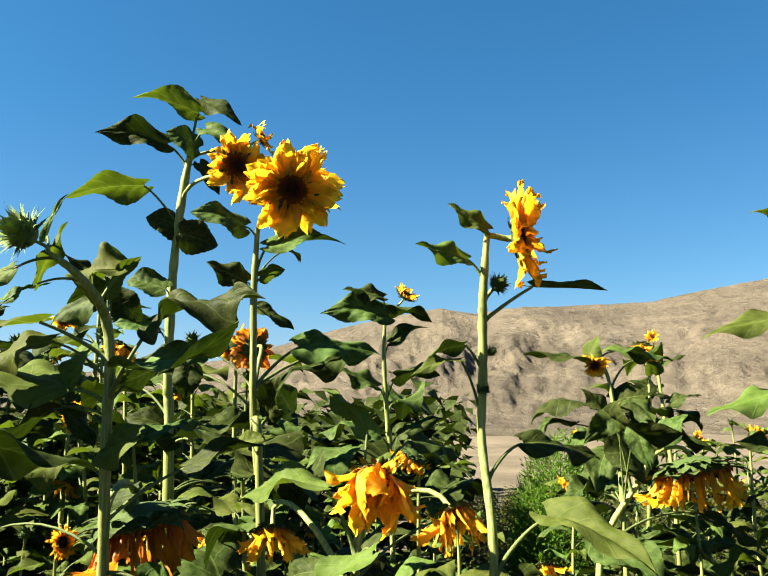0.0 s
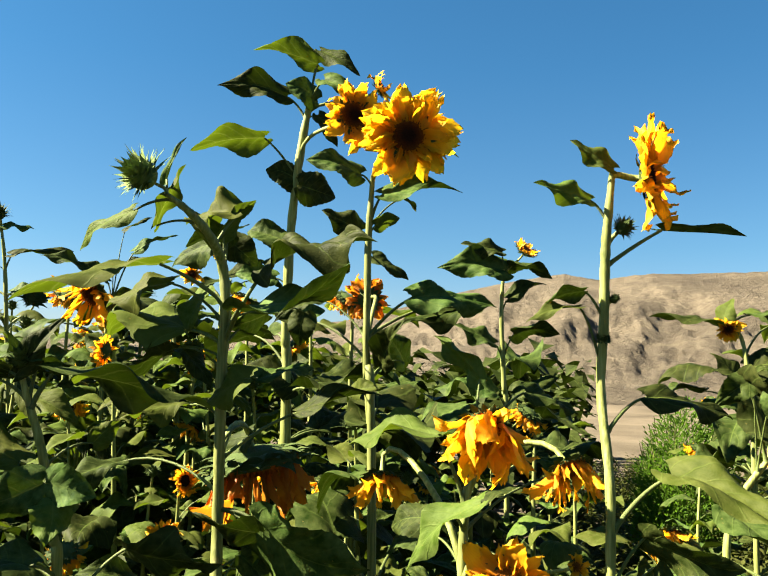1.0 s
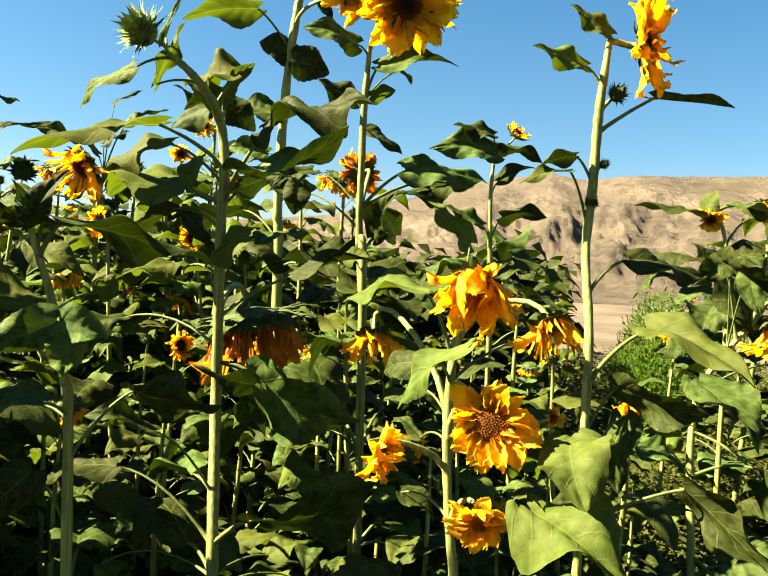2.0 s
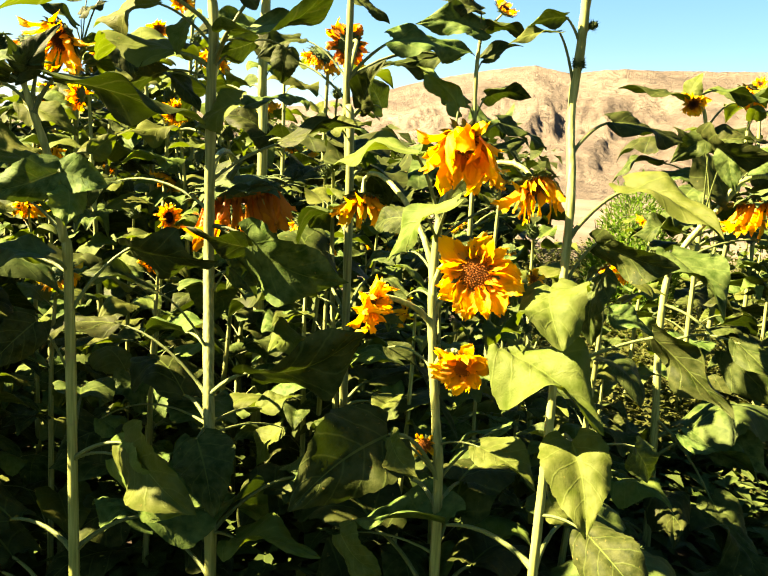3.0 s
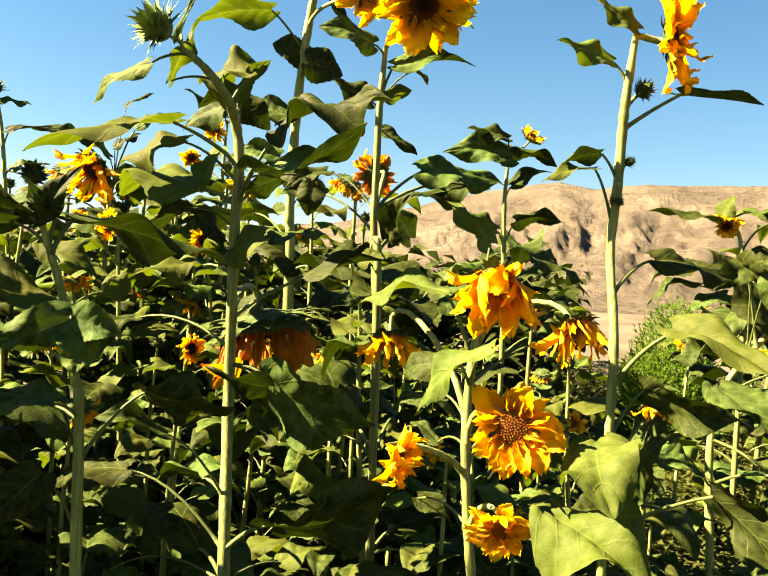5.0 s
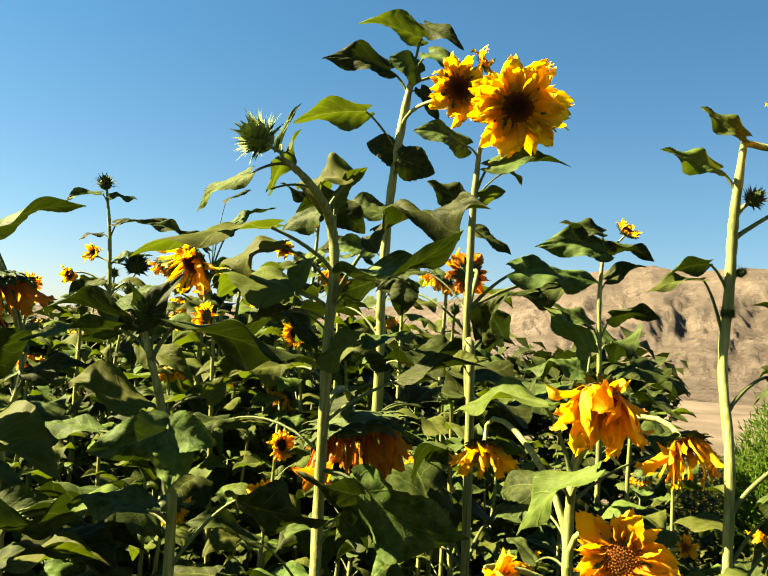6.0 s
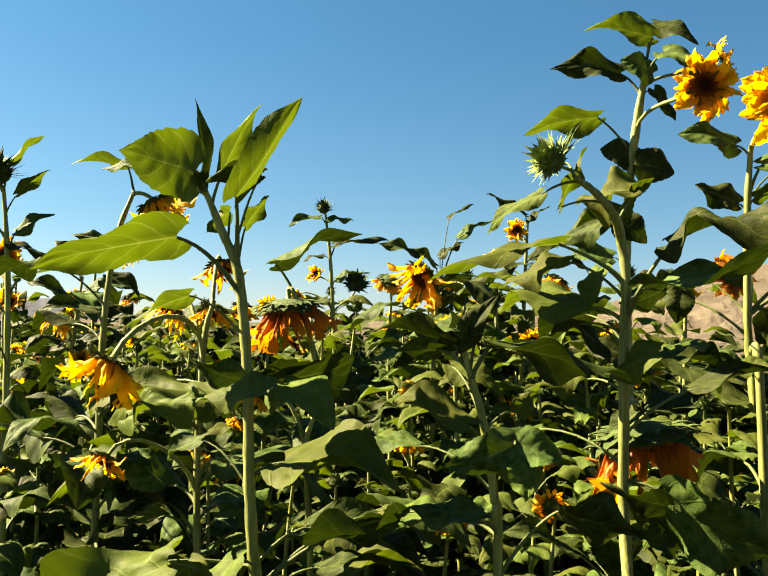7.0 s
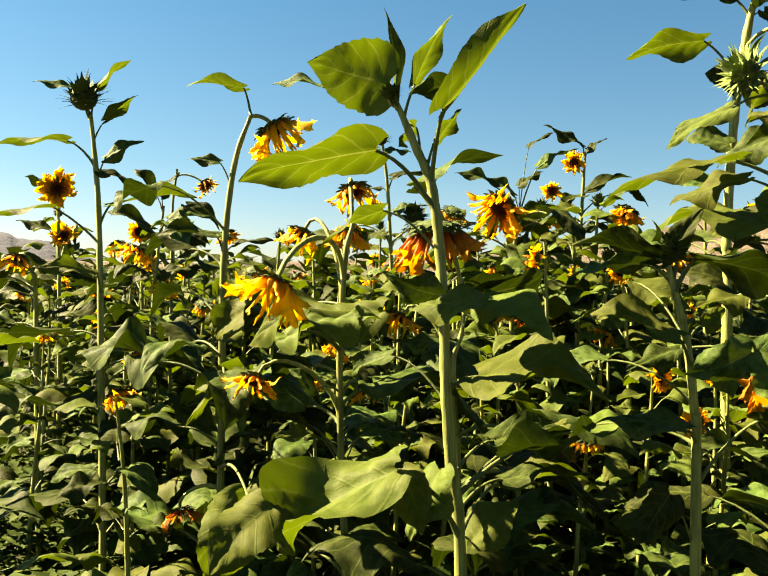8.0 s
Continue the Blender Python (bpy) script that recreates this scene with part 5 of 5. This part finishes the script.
p = Sunflower([(-2.469, 3.782, 2.171, 0.0110), (-2.442, 3.811, 1.897, 0.0138), (-2.422, 3.854, 1.403, 0.0165), (-2.406, 3.891, 0.963, 0.0165), (-2.395, 3.891, 0.000, 0.0190)],
              "slim sunflower with a small leafy tip")
p.head((-2.477, 3.777, 2.192), (0.11, -0.30, 0.95), 0.116, "bud", neck=2.16)
p.leaf(2.08, (-2.494, 3.774, 2.142), (-2.669, 3.714, 2.089), (-0.01, -0.64, 0.77), 0.6)
p.leaf(2.07, (-2.455, 3.790, 2.130), (-2.312, 3.843, 2.123), (0.23, -0.50, 0.84), 0.6)
p.leaf(1.90, (-2.413, 3.816, 1.981), (-2.129, 3.917, 2.022), (0.05, -0.48, 0.87), 0.5)
p.leaf(1.87, (-2.477, 3.796, 1.923), (-2.593, 3.756, 1.889), (-0.06, -0.53, 0.85), 0.6)
p.leaf(1.71, (-2.409, 3.831, 1.788), (-2.229, 3.894, 1.838), (-0.06, -0.50, 0.86), 0.6)
p.leaf(1.61, (-2.459, 3.821, 1.676), (-2.638, 3.763, 1.557), (-0.20, -0.73, 0.66), 0.7)
p.leaf(1.48, (-2.378, 3.860, 1.542), (-2.224, 3.914, 1.577), (0.02, -0.58, 0.82), 0.7)
p.head((-2.519, 3.789, 1.816), (-0.05, -0.93, 0.35), 0.127, "open", neck=1.71, petals=16, spread=0.5)
p.head((-2.628, 3.757, 1.695), (-0.05, -0.92, -0.38), 0.127, "open", neck=1.56, petals=16, spread=0.3, gravity=0.4)
p.head((-2.305, 3.871, 1.766), (0.35, -0.62, 0.71), 0.154, "bud", neck=1.56)
p.fill(0.5, 1.7, 14, 0.17, 1.6, 6.2)

p = Sunflower([(0.870, 2.266, 1.353, 0.0104), (0.802, 2.209, 1.280, 0.0117), (0.674, 2.193, 1.103, 0.0131), (0.646, 2.174, 0.928, 0.0146), (0.655, 2.138, 0.624, 0.0160), (0.660, 2.096, 0.268, 0.0175), (0.661, 2.096, 0.000, 0.0201)],
              "sunflower with a broad nodding bloom at the field edge")
p.head((0.948, 2.205, 1.284), (0.12, -0.13, -0.98), 0.314, "hanging", neck=1.28, petals=60, spread=1.2, gravity=0.9, disc=0.68, long=1.5)
p.leaf(1.25, (0.802, 2.209, 1.280), (0.667, 2.234, 1.451), (0.41, -0.80, 0.44), 0.8)
p.leaf(1.32, (0.859, 2.218, 1.368), (0.944, 2.225, 1.457), (-0.64, -0.41, 0.65), 0.9)
p.leaf(0.85, (0.800, 1.964, 0.905), (0.951, 1.839, 0.741), (0.19, -0.69, 0.70), 0.5)
p.leaf(1.08, (0.965, 2.191, 1.168), (1.127, 2.173, 1.063), (0.41, -0.55, 0.73), 0.4)
p.leaf(1.17, (1.095, 2.190, 1.200), (1.193, 2.192, 1.246), (-0.42, -0.08, 0.90), 0.5)
p.leaf(0.53, (0.816, 2.128, 0.585), (1.009, 2.105, 0.445), (0.39, -0.66, 0.64), 0.8)
p.leaf(0.86, (0.459, 1.983, 0.963), (0.580, 1.973, 0.913), (0.25, -0.64, 0.73), 0.9)
p.leaf(0.49, (0.547, 1.935, 0.580), (0.587, 1.876, 0.516), (0.27, -0.62, 0.74), 0.9, "flat", True)
p.leaf(1.05, (0.567, 1.899, 1.146), (0.676, 1.755, 1.010), (0.29, -0.54, 0.79), 0.90, "flat", False, 0.20)
p.leaf(0.96, (0.808, 2.062, 0.865), (0.994, 1.936, 0.710), (-0.67, -0.71, -0.22), 0.60, "flat", False, 0.20)
p.leaf(0.60, (0.798, 2.007, 0.440), (0.904, 1.880, 0.279), (-0.00, -0.78, 0.62), 0.80, "flat", False, 0.20)
p.leaf(1.24, (0.672, 2.073, 1.448), (0.799, 1.922, 1.400), (-0.66, -0.35, -0.66), 0.80, "flat", False, 0.20)
p.leaf(1.20, (0.685, 2.064, 1.451), (0.591, 2.079, 1.378), (-0.22, -0.97, 0.10), 0.90, "flat", False, 0.20)
p.leaf(1.20, (0.719, 2.016, 1.426), (0.739, 1.980, 1.312), (-0.37, -0.90, 0.21), 0.90, "flat", False, 0.20)
p.fill(0.15, 0.6, 10, 0.26, 1.0, 6.2)

p = Sunflower([(1.030, 3.404, 1.688, 0.0108), (1.086, 3.393, 1.615, 0.0108), (1.106, 3.373, 1.444, 0.0130), (1.112, 3.343, 1.186, 0.0151), (1.119, 3.343, 0.000, 0.0174)],
              "leafy sunflower with a small yellow bloom")
p.head((1.037, 3.399, 1.648), (-0.14, -0.88, -0.45), 0.134, "open", neck=1.64, petals=20, spread=0.3, gravity=0.3)
p.leaf(1.68, (1.003, 3.402, 1.660), (0.717, 3.416, 1.700), (0.14, 0.09, 0.99), 0.5)
p.leaf(1.68, (1.015, 3.403, 1.673), (1.061, 3.414, 1.781), (-0.72, -0.59, 0.36), 1.0, "flat", True)
p.leaf(1.67, (1.127, 3.403, 1.706), (1.387, 3.389, 1.665), (0.16, 0.12, 0.98), 0.5)
p.leaf(1.44, (1.110, 3.378, 1.487), (1.368, 3.372, 1.514), (-0.10, -0.57, 0.82), 0.8)
p.leaf(1.40, (1.068, 3.374, 1.443), (0.957, 3.390, 1.547), (0.41, -0.73, 0.54), 0.8)
p.leaf(1.34, (1.176, 3.366, 1.402), (1.415, 3.350, 1.344), (0.13, -0.70, 0.70), 0.9)
p.leaf(1.31, (1.048, 3.365, 1.356), (0.898, 3.362, 1.288), (-0.34, -0.54, 0.77), 0.9)
p.fill(0.5, 1.4, 13, 0.26, 1.2, 6.2)
p.fill(0.9, 1.6, 8, 0.2, 1.6, 6.2)

p = Sunflower([(1.629, 4.226, 1.777, 0.0107), (1.644, 4.190, 1.465, 0.0133), (1.659, 4.134, 0.989, 0.0160), (1.668, 4.134, 0.000, 0.0184)],
              "slim sunflower with a tiny bright yellow bloom")
p.head((1.623, 4.233, 1.835), (-0.41, -0.76, 0.51), 0.091, "open", neck=1.76, petals=16, spread=0.5, mat=PETAL_YELLOW)
p.leaf(1.68, (1.599, 4.219, 1.702), (1.478, 4.229, 1.752), (0.26, -0.59, 0.76), 0.6)
p.leaf(1.63, (1.666, 4.214, 1.677), (1.798, 4.216, 1.733), (-0.36, -0.34, 0.87), 0.6)
p.leaf(1.46, (1.615, 4.200, 1.544), (1.455, 4.211, 1.593), (0.17, -0.68, 0.71), 0.7)
p.leaf(1.41, (1.684, 4.188, 1.466), (1.856, 4.189, 1.523), (-0.27, -0.48, 0.83), 0.7)
p.fill(0.4, 1.55, 12, 0.2, 1.6, 6.2)

p = Sunflower([(1.236, 1.666, 1.949, 0.0093), (1.224, 1.696, 1.741, 0.0105), (1.217, 1.729, 1.510, 0.0105), (1.210, 1.790, 1.076, 0.0117), (1.205, 1.790, 0.000, 0.0134)],
              "sunflower at the field edge with pale side leaves")
p.leaf(1.88, (1.003, 1.683, 1.904), (0.898, 1.683, 1.938), (0.28, 0.41, 0.87), 0.6, "flat", True)
p.leaf(1.67, (0.979, 1.714, 1.685), (0.781, 1.729, 1.639), (-0.24, -0.47, 0.85), 0.45, "flat", True)
p.leaf(1.49, (0.990, 1.738, 1.512), (0.792, 1.754, 1.458), (-0.27, -0.38, 0.88), 0.5, "flat", True)
p.leaf(1.35, (0.978, 1.760, 1.362), (0.862, 1.760, 1.398), (0.24, -0.57, 0.78), 0.7)
p.head((1.242, 1.660, 1.995), (0.72, -0.65, 0.24), 0.175, "open", neck=1.94, petals=24, spread=0.2, gravity=0.2)
p.fill(0.3, 1.3, 12, 0.26, 1.2, 5.2)

# ---- rows of sunflowers further off ----
def head_mesh(rng, size, petals, spread, gravity, face, disc, hanging):
    """A flower head of one mesh, for plants of the back rows."""
    face = Vector(face).normalized()
    turn = axes(face.orthogonal(), face).to_4x4()
    r = size * disc / 2
    items = [(DISC_MESH, turn @ Matrix.Scale(r, 4)), ((CALYX_BACK if hanging else CALYX_OPEN)[0], turn @ Matrix.Scale(r, 4))]
    down = turn.to_3x3().inverted() @ Vector((0, 0, -1))
    for k in range(petals):
        a = 2 * math.pi * (k + rng.uniform(-0.3, 0.3)) / petals
        rad = Vector((math.cos(a), math.sin(a), 0))
        d = rad + Vector((0, 0, spread + rng.uniform(-0.25, 0.25))) + down * gravity * rng.uniform(0.6, 1.3)
        ln = (size / 2 - 0.75 * r) * rng.uniform(0.8, 1.15)
        items.append((PETALS[PETAL][rng.randint(7)], turn @ Matrix.LocRotScale(rad * 0.86 * r, axes(d, (0, 0, 1)).to_quaternion(), (ln, ln * 0.95, ln))))
    return merged("flower_head", items)


def stalk_mesh():
    v, f = tube([(0, 0, 0, 0.0045), (0.3, 0, 0.10, 0.0035), (0.65, 0, 0.15, 0.003), (1, 0, 0.10, 0.0028)], 5)
    return mesh_of("leaf_stalk", v, f, STALK_BACKLIT_GREEN)


STALK = stalk_mesh()


def leaf_row(rng, height, n, low, grow=1.0):
    """Poses of leaf blades and their stalks up a stem."""
    for k in range(n):
        u = k / (n - 1)
        z = height * (low + (0.97 - low) * u)
        a = k * 2.4 + rng.uniform(-0.5, 0.5)
        out, size = rng.uniform(0.07, 0.17) * (1.1 - 0.5 * u), rng.uniform(0.15, 0.27) * (1.12 - 0.5 * u) * grow
        c, s = math.cos(a), math.sin(a)
        b = Vector((out * c, out * s, z + out * rng.uniform(0.1, 0.7)))
        d = Vector((c, s, rng.uniform(-0.42, 0.2)))
        turn = axes(d, (c * rng.uniform(-0.1, 0.35), s * rng.uniform(-0.1, 0.35), 1))
        kind = ("flat", "arched", "ruffled", "folded", "drooping")[rng.randint(5)]
        # Random lower leaves take the pale blade too, as sunlight put into colour.
        blade = BACK_BLADES[kind, u > 0.8 or rng.rand() < 0.3][rng.randint(3)]
        yield blade, Matrix.LocRotScale(b, turn.to_quaternion(), (size, size * rng.uniform(0.7, 1.05), size)), Matrix.LocRotScale(Vector((0, 0, z)), axes(b - Vector((0, 0, z)), (0, 0, 1)).to_quaternion(), ((b - Vector((0, 0, z))).length, 1, (b - Vector((0, 0, z))).length))


def field_plant(rng, height, label, bloom):
    root = tagged(new("sunflower"), label, "sunflower", "sunflowers of the back rows")
    rows = list(leaf_row(rng, height, 19, 0.3))
    v, f = tube(smooth_line([(0, 0, height, 0.005), (0.01, 0.01, height * 0.75, 0.008), (0, 0, height * 0.4, 0.011), (0, 0, 0, 0.013)], 3), 7)
    child(new("stem", mesh_of("stem", v, f, STEM)), root)
    for blade, m, stalk in rows:
        child(new("leaf", merged("leaf", [(blade, Matrix()), (STALK, m.inverted() @ stalk)])), root).matrix_basis = m
    if bloom == "bud":
        h = child(new("flower_bud", merged("flower_bud", [(BUD_CORE, Matrix.Scale(0.022, 4)), (BUD_MESH[0], Matrix.Scale(0.022, 4))])), root)
        h.location = (0, 0, height + 0.01)
    elif bloom == "nodding":
        h = child(new("flower_head", head_mesh(rng, rng.uniform(0.14, 0.19), 34, 0.5, 0.7, (0.4, -0.3, -0.8), 0.5, True)), root)
        h.location = (0.02, -0.01, height - 0.005)
    else:
        h = child(new("flower_head", head_mesh(rng, rng.uniform(0.11, 0.16), 32, 0.2, 0.3, (0.4, -0.9, 0.1), 0.42, False)), root)
        h.location = (0.01, -0.03, height)
    return root


rng = np.random.RandomState(11)
kinds = [field_plant(rng, h, lab, bl) for h, lab, bl in (
    (1.50, "leafy sunflower with a nodding orange bloom in a back row", "nodding"), (1.46, "leafy sunflower with an open yellow bloom in a back row", "open"),
    (1.42, "leafy sunflower with a closed green bud in a back row", "bud"), (1.36, "short leafy sunflower with a nodding bloom in a back row", "nodding"),
    (1.56, "tall leafy sunflower with a closed bud in a back row", "bud"), (1.30, "short leafy sunflower still in bud in a back row", "bud"),
    (1.40, "bushy sunflower with a small nodding bloom in a back row", "nodding"), (1.34, "bushy sunflower still in bud in a back row", "bud"))]


def edge_of_field(y):
    return 0.30 + 0.03 * y


spots = []
for row in range(6):
    y0 = 1.95 + 0.50 * row
    for k in range(24):
        x = -5.6 + 0.27 * k + rng.uniform(-0.12, 0.12)
        y = y0 + rng.uniform(-0.2, 0.2) - 0.10 * x
        if edge_of_field(y) < x or x < -1.05 * y - 1.2:
            continue
        spots.append((x, y, 0.72 if x > edge_of_field(y) - 0.75 and y > 2.75 else 1.0 if y > 2.6 else 0.84))
# a few second-row plants close by, and the far side of the bare gap
for x, y, s in ((-1.02, 1.75, 0.80), (0.42, 1.45, 0.45), (-0.38, 2.05, 0.82), (-0.10, 1.68, 0.74), (0.22, 2.1, 0.66), (0.12, 1.78, 0.70), (0.42, 1.98, 0.60), (-1.62, 1.95, 0.85), (-2.2, 1.5, 0.82), (-2.45, 1.15, 0.9), (-3.3, 1.3, 0.95), (-0.75, 1.72, 0.78), (-1.35, 2.0, 0.85),
                (-1.9, 2.2, 0.9), (-3.0, 2.3, 0.98), (-1.25, 3.3, 1.26), (-1.8, 3.6, 1.3), (-1.4, 4.0, 1.36), (-1.05, 3.6, 1.2), (-0.95, 2.9, 1.05), (-2.1, 3.2, 1.2), (1.95, 4.7, 0.85), (2.6, 4.6, 0.9), (3.3, 4.7, 0.95),
                (0.9, 3.5, 0.86), (1.38, 3.15, 0.88), (1.3, 3.7, 1.0), (1.75, 3.4, 0.98), (2.05, 3.9, 1.04), (2.35, 3.5, 1.02)):
    spots.append((x, y, s))
for k in range(20):
    spots.append((1.75 + 0.31 * (k % 10) + rng.uniform(-0.12, 0.12), 5.1 + 0.75 * (k // 10) + rng.uniform(-0.2, 0.2), 0.86 + 0.05 * (k // 10)))
for i, (x, y, s) in enumerate(spots):
    root, m = kinds[i % 8], pose(x, y, -0.03, rng.uniform(-4, 4), rng.uniform(-4, 4), rng.uniform(0, 360))
    s *= rng.uniform(0.92, 1.04) if y < 2.7 or s != 1 else rng.uniform(0.84, 1.2)
    if i < 8:
        root.matrix_basis = m @ Matrix.Scale(s, 4)
    else:
        copy_thing(root, m).scale = (s, s, s)


# ---- the field beyond, too far to count ----
def soft_quads(name, label, mats, seed, place, count):
    """Small folded leaves, each of six corners, strewn by place(rng): a spot, the way it points, its up, length and width."""
    rg = np.random.RandomState(seed)
    verts, faces, uvs = [], [], []
    for _ in range(count):
        for c, d, up, ln, wd in place(rg):
            d = np.array(d) / (np.linalg.norm(d) + 1e-9)
            sd = np.cross(up, d)
            sd /= np.linalg.norm(sd) + 1e-9
            nn, n = np.cross(d, sd), len(verts)
            c = np.array(c)
            verts += [c, c + d * ln * 0.4 + sd * wd + nn * wd * 0.35, c + d * ln * 0.5, c + d * ln * 0.4 - sd * wd + nn * wd * 0.35, c + d * ln - nn * ln * 0.15]
            faces += [(n, n + 2, n + 1), (n, n + 3, n + 2), (n + 1, n + 2, n + 4), (n + 2, n + 3, n + 4)]
            uvs += [(0, 0.5), (0.4, 1), (0.5, 0.5), (0.4, 0), (1, 0.5)]
    return tagged(new(name, mesh_of(name, verts, faces, mats, uvs)), label, "plants", kind="stuff")


def far_leaf(rg):
    y = 5.0 + 9 * rg.rand() ** 1.4
    x = rg.uniform(-1.25 * y - 2, edge_of_field(y) + 0.15 * (y - 5))
    z = (1.35 + 0.45 * noise.noise(Vector((x * 0.9, y * 0.9, 4)))) * rg.rand() ** 0.5 + rg.uniform(-0.05, 0.15)
    a = rg.uniform(0, 6.283)
    yield (x, y, z), (math.cos(a), math.sin(a), rg.uniform(-0.9, 0.2)), (rg.uniform(-0.4, 0.4), rg.uniform(-0.4, 0.4), 1), rg.uniform(0.15, 0.28), rg.uniform(0.06, 0.11)


soft_quads("sunflower_leaves", "far rows of sunflower leaves in the field", LEAF, 3, far_leaf, 12000)


def weed(rg):
    y = 2.8 + 0.35 * noise.noise(Vector((rg.rand() * 9, 3, 1))) + 8.0 * rg.rand() ** 1.6
    x = rg.uniform(0.30 + 0.05 * y, 1.4 + 0.75 * y)
    h = rg.uniform(0.15, 0.55) * (0.8 + 0.5 * noise.noise(Vector((x, y, 1))))
    lean = rg.uniform(-0.3, 0.3, 2)
    for k in range(16):
        z = h * (0.1 + 0.9 * k / 15)
        a = rg.uniform(0, 6.283)
        yield (x + lean[0] * z, y + lean[1] * z, z), (math.cos(a), math.sin(a), rg.uniform(-0.2, 0.9)), (0, 0.1, 1), rg.uniform(0.03, 0.075), rg.uniform(0.008, 0.018)


WEED = leaf_material("weed_leaf", (0.0165, 0.0255, 0.00525), (0.07125, 0.0765, 0.02025), (0.075, 0.09, 0.0075), 0.15)
soft_quads("weeds", "low yellow-green weeds on the open ground", WEED, 5, weed, 15000)


def low_growth(rg):
    y = 1.3 + 4.2 * rg.rand() ** 1.3
    x = rg.uniform(-1.1 * y - 1.5, 0.55 if y > 3.2 else 1.7)
    for k in range(10):
        a = rg.uniform(0, 6.283)
        yield (x + rg.uniform(-0.06, 0.06), y + rg.uniform(-0.06, 0.06), rg.uniform(0, 0.3)), (math.cos(a), math.sin(a), rg.uniform(-0.2, 0.7)), (0, 0.1, 1), rg.uniform(0.05, 0.12), rg.uniform(0.02, 0.04)


soft_quads("undergrowth", "shaded low growth between the sunflower stems", LEAF, 9, low_growth, 2300)


# Added out of view, to keep sunlit ground from brightening the plants' shade.
def unseen_weed(rg):
    x, y = rg.normal(0, 4), 1.15 - abs(rg.normal(0, 3.2))
    for k in range(9):
        a = rg.uniform(0, 6.283)
        yield (x + rg.uniform(-0.05, 0.05), y + rg.uniform(-0.05, 0.05), rg.uniform(0, 0.22)), (math.cos(a), math.sin(a), rg.uniform(-0.1, 0.8)), (0, 0.1, 1), rg.uniform(0.05, 0.12), rg.uniform(0.012, 0.03)


soft_quads("weeds", "unseen low weeds added to cut light bounced off the ground", LEAF, 15, unseen_weed, 2600)


def bush(x, y, height, wide, seed):
    rg = np.random.RandomState(seed)
    root = tagged(new("bush"), "feathery bright green bush beyond the field edge", "bush")
    root.location = (x, y, -0.03)
    v, f = [], []
    for k in range(26):
        a, r = rg.uniform(0, 6.283), rg.uniform(0.1, 0.5) * wide
        top = (r * math.cos(a), r * math.sin(a), height * rg.uniform(0.75, 1.0) * (1 - 0.5 * (r / wide) ** 2))
        tv, tf = tube(smooth_line([(top[0] * 0.1, top[1] * 0.1, 0, 0.007), (top[0] * 0.6, top[1] * 0.6, top[2] * 0.5, 0.005), (*top, 0.002)], 3), 5)
        f += [tuple(i + len(v) for i in q) for q in tf]
        v += [tuple(q) for q in tv]
    tagged(child(new("brushwood", mesh_of("brushwood", v, f, STEM)), root), kind="stuff")
    rows, faces, uvs = [], [], []
    for k in range(15000):
        a, r, u = rg.uniform(0, 6.283), math.sqrt(rg.rand()) * 0.5 * wide, rg.rand()
        z = height * (0.25 + 0.75 * u) * (1 - 0.45 * (2 * r / wide) ** 2)
        c = np.array([r * math.cos(a), r * math.sin(a), z]) + rg.normal(0, 0.02, 3)
        d = np.array([math.cos(a) * 0.7, math.sin(a) * 0.7, rg.uniform(0.2, 1.2)]) + rg.normal(0, 0.4, 3)
        d /= np.linalg.norm(d)
        s = np.cross(d, rg.normal(0, 1, 3))
        s /= np.linalg.norm(s)
        ln, n = rg.uniform(0.025, 0.06), len(rows)
        rows += [c, c + d * ln * 0.5 + s * 0.005, c + d * ln, c + d * ln * 0.5 - s * 0.005]
        faces.append((n, n + 1, n + 2, n + 3))
        uvs += [(0, 0.5), (0.5, 0.8), (1, 0.5), (0.5, 0.2)]
    tagged(child(new("foliage", mesh_of("foliage", rows, faces, BUSH, uvs)), root), kind="stuff")


BUSH = leaf_material("bush_leaf", (0.034, 0.090, 0.008), (0.064, 0.150, 0.020), (0.10, 0.22, 0.012), 0.3)
bush(1.34, 5.3, 1.32, 0.62, 4)
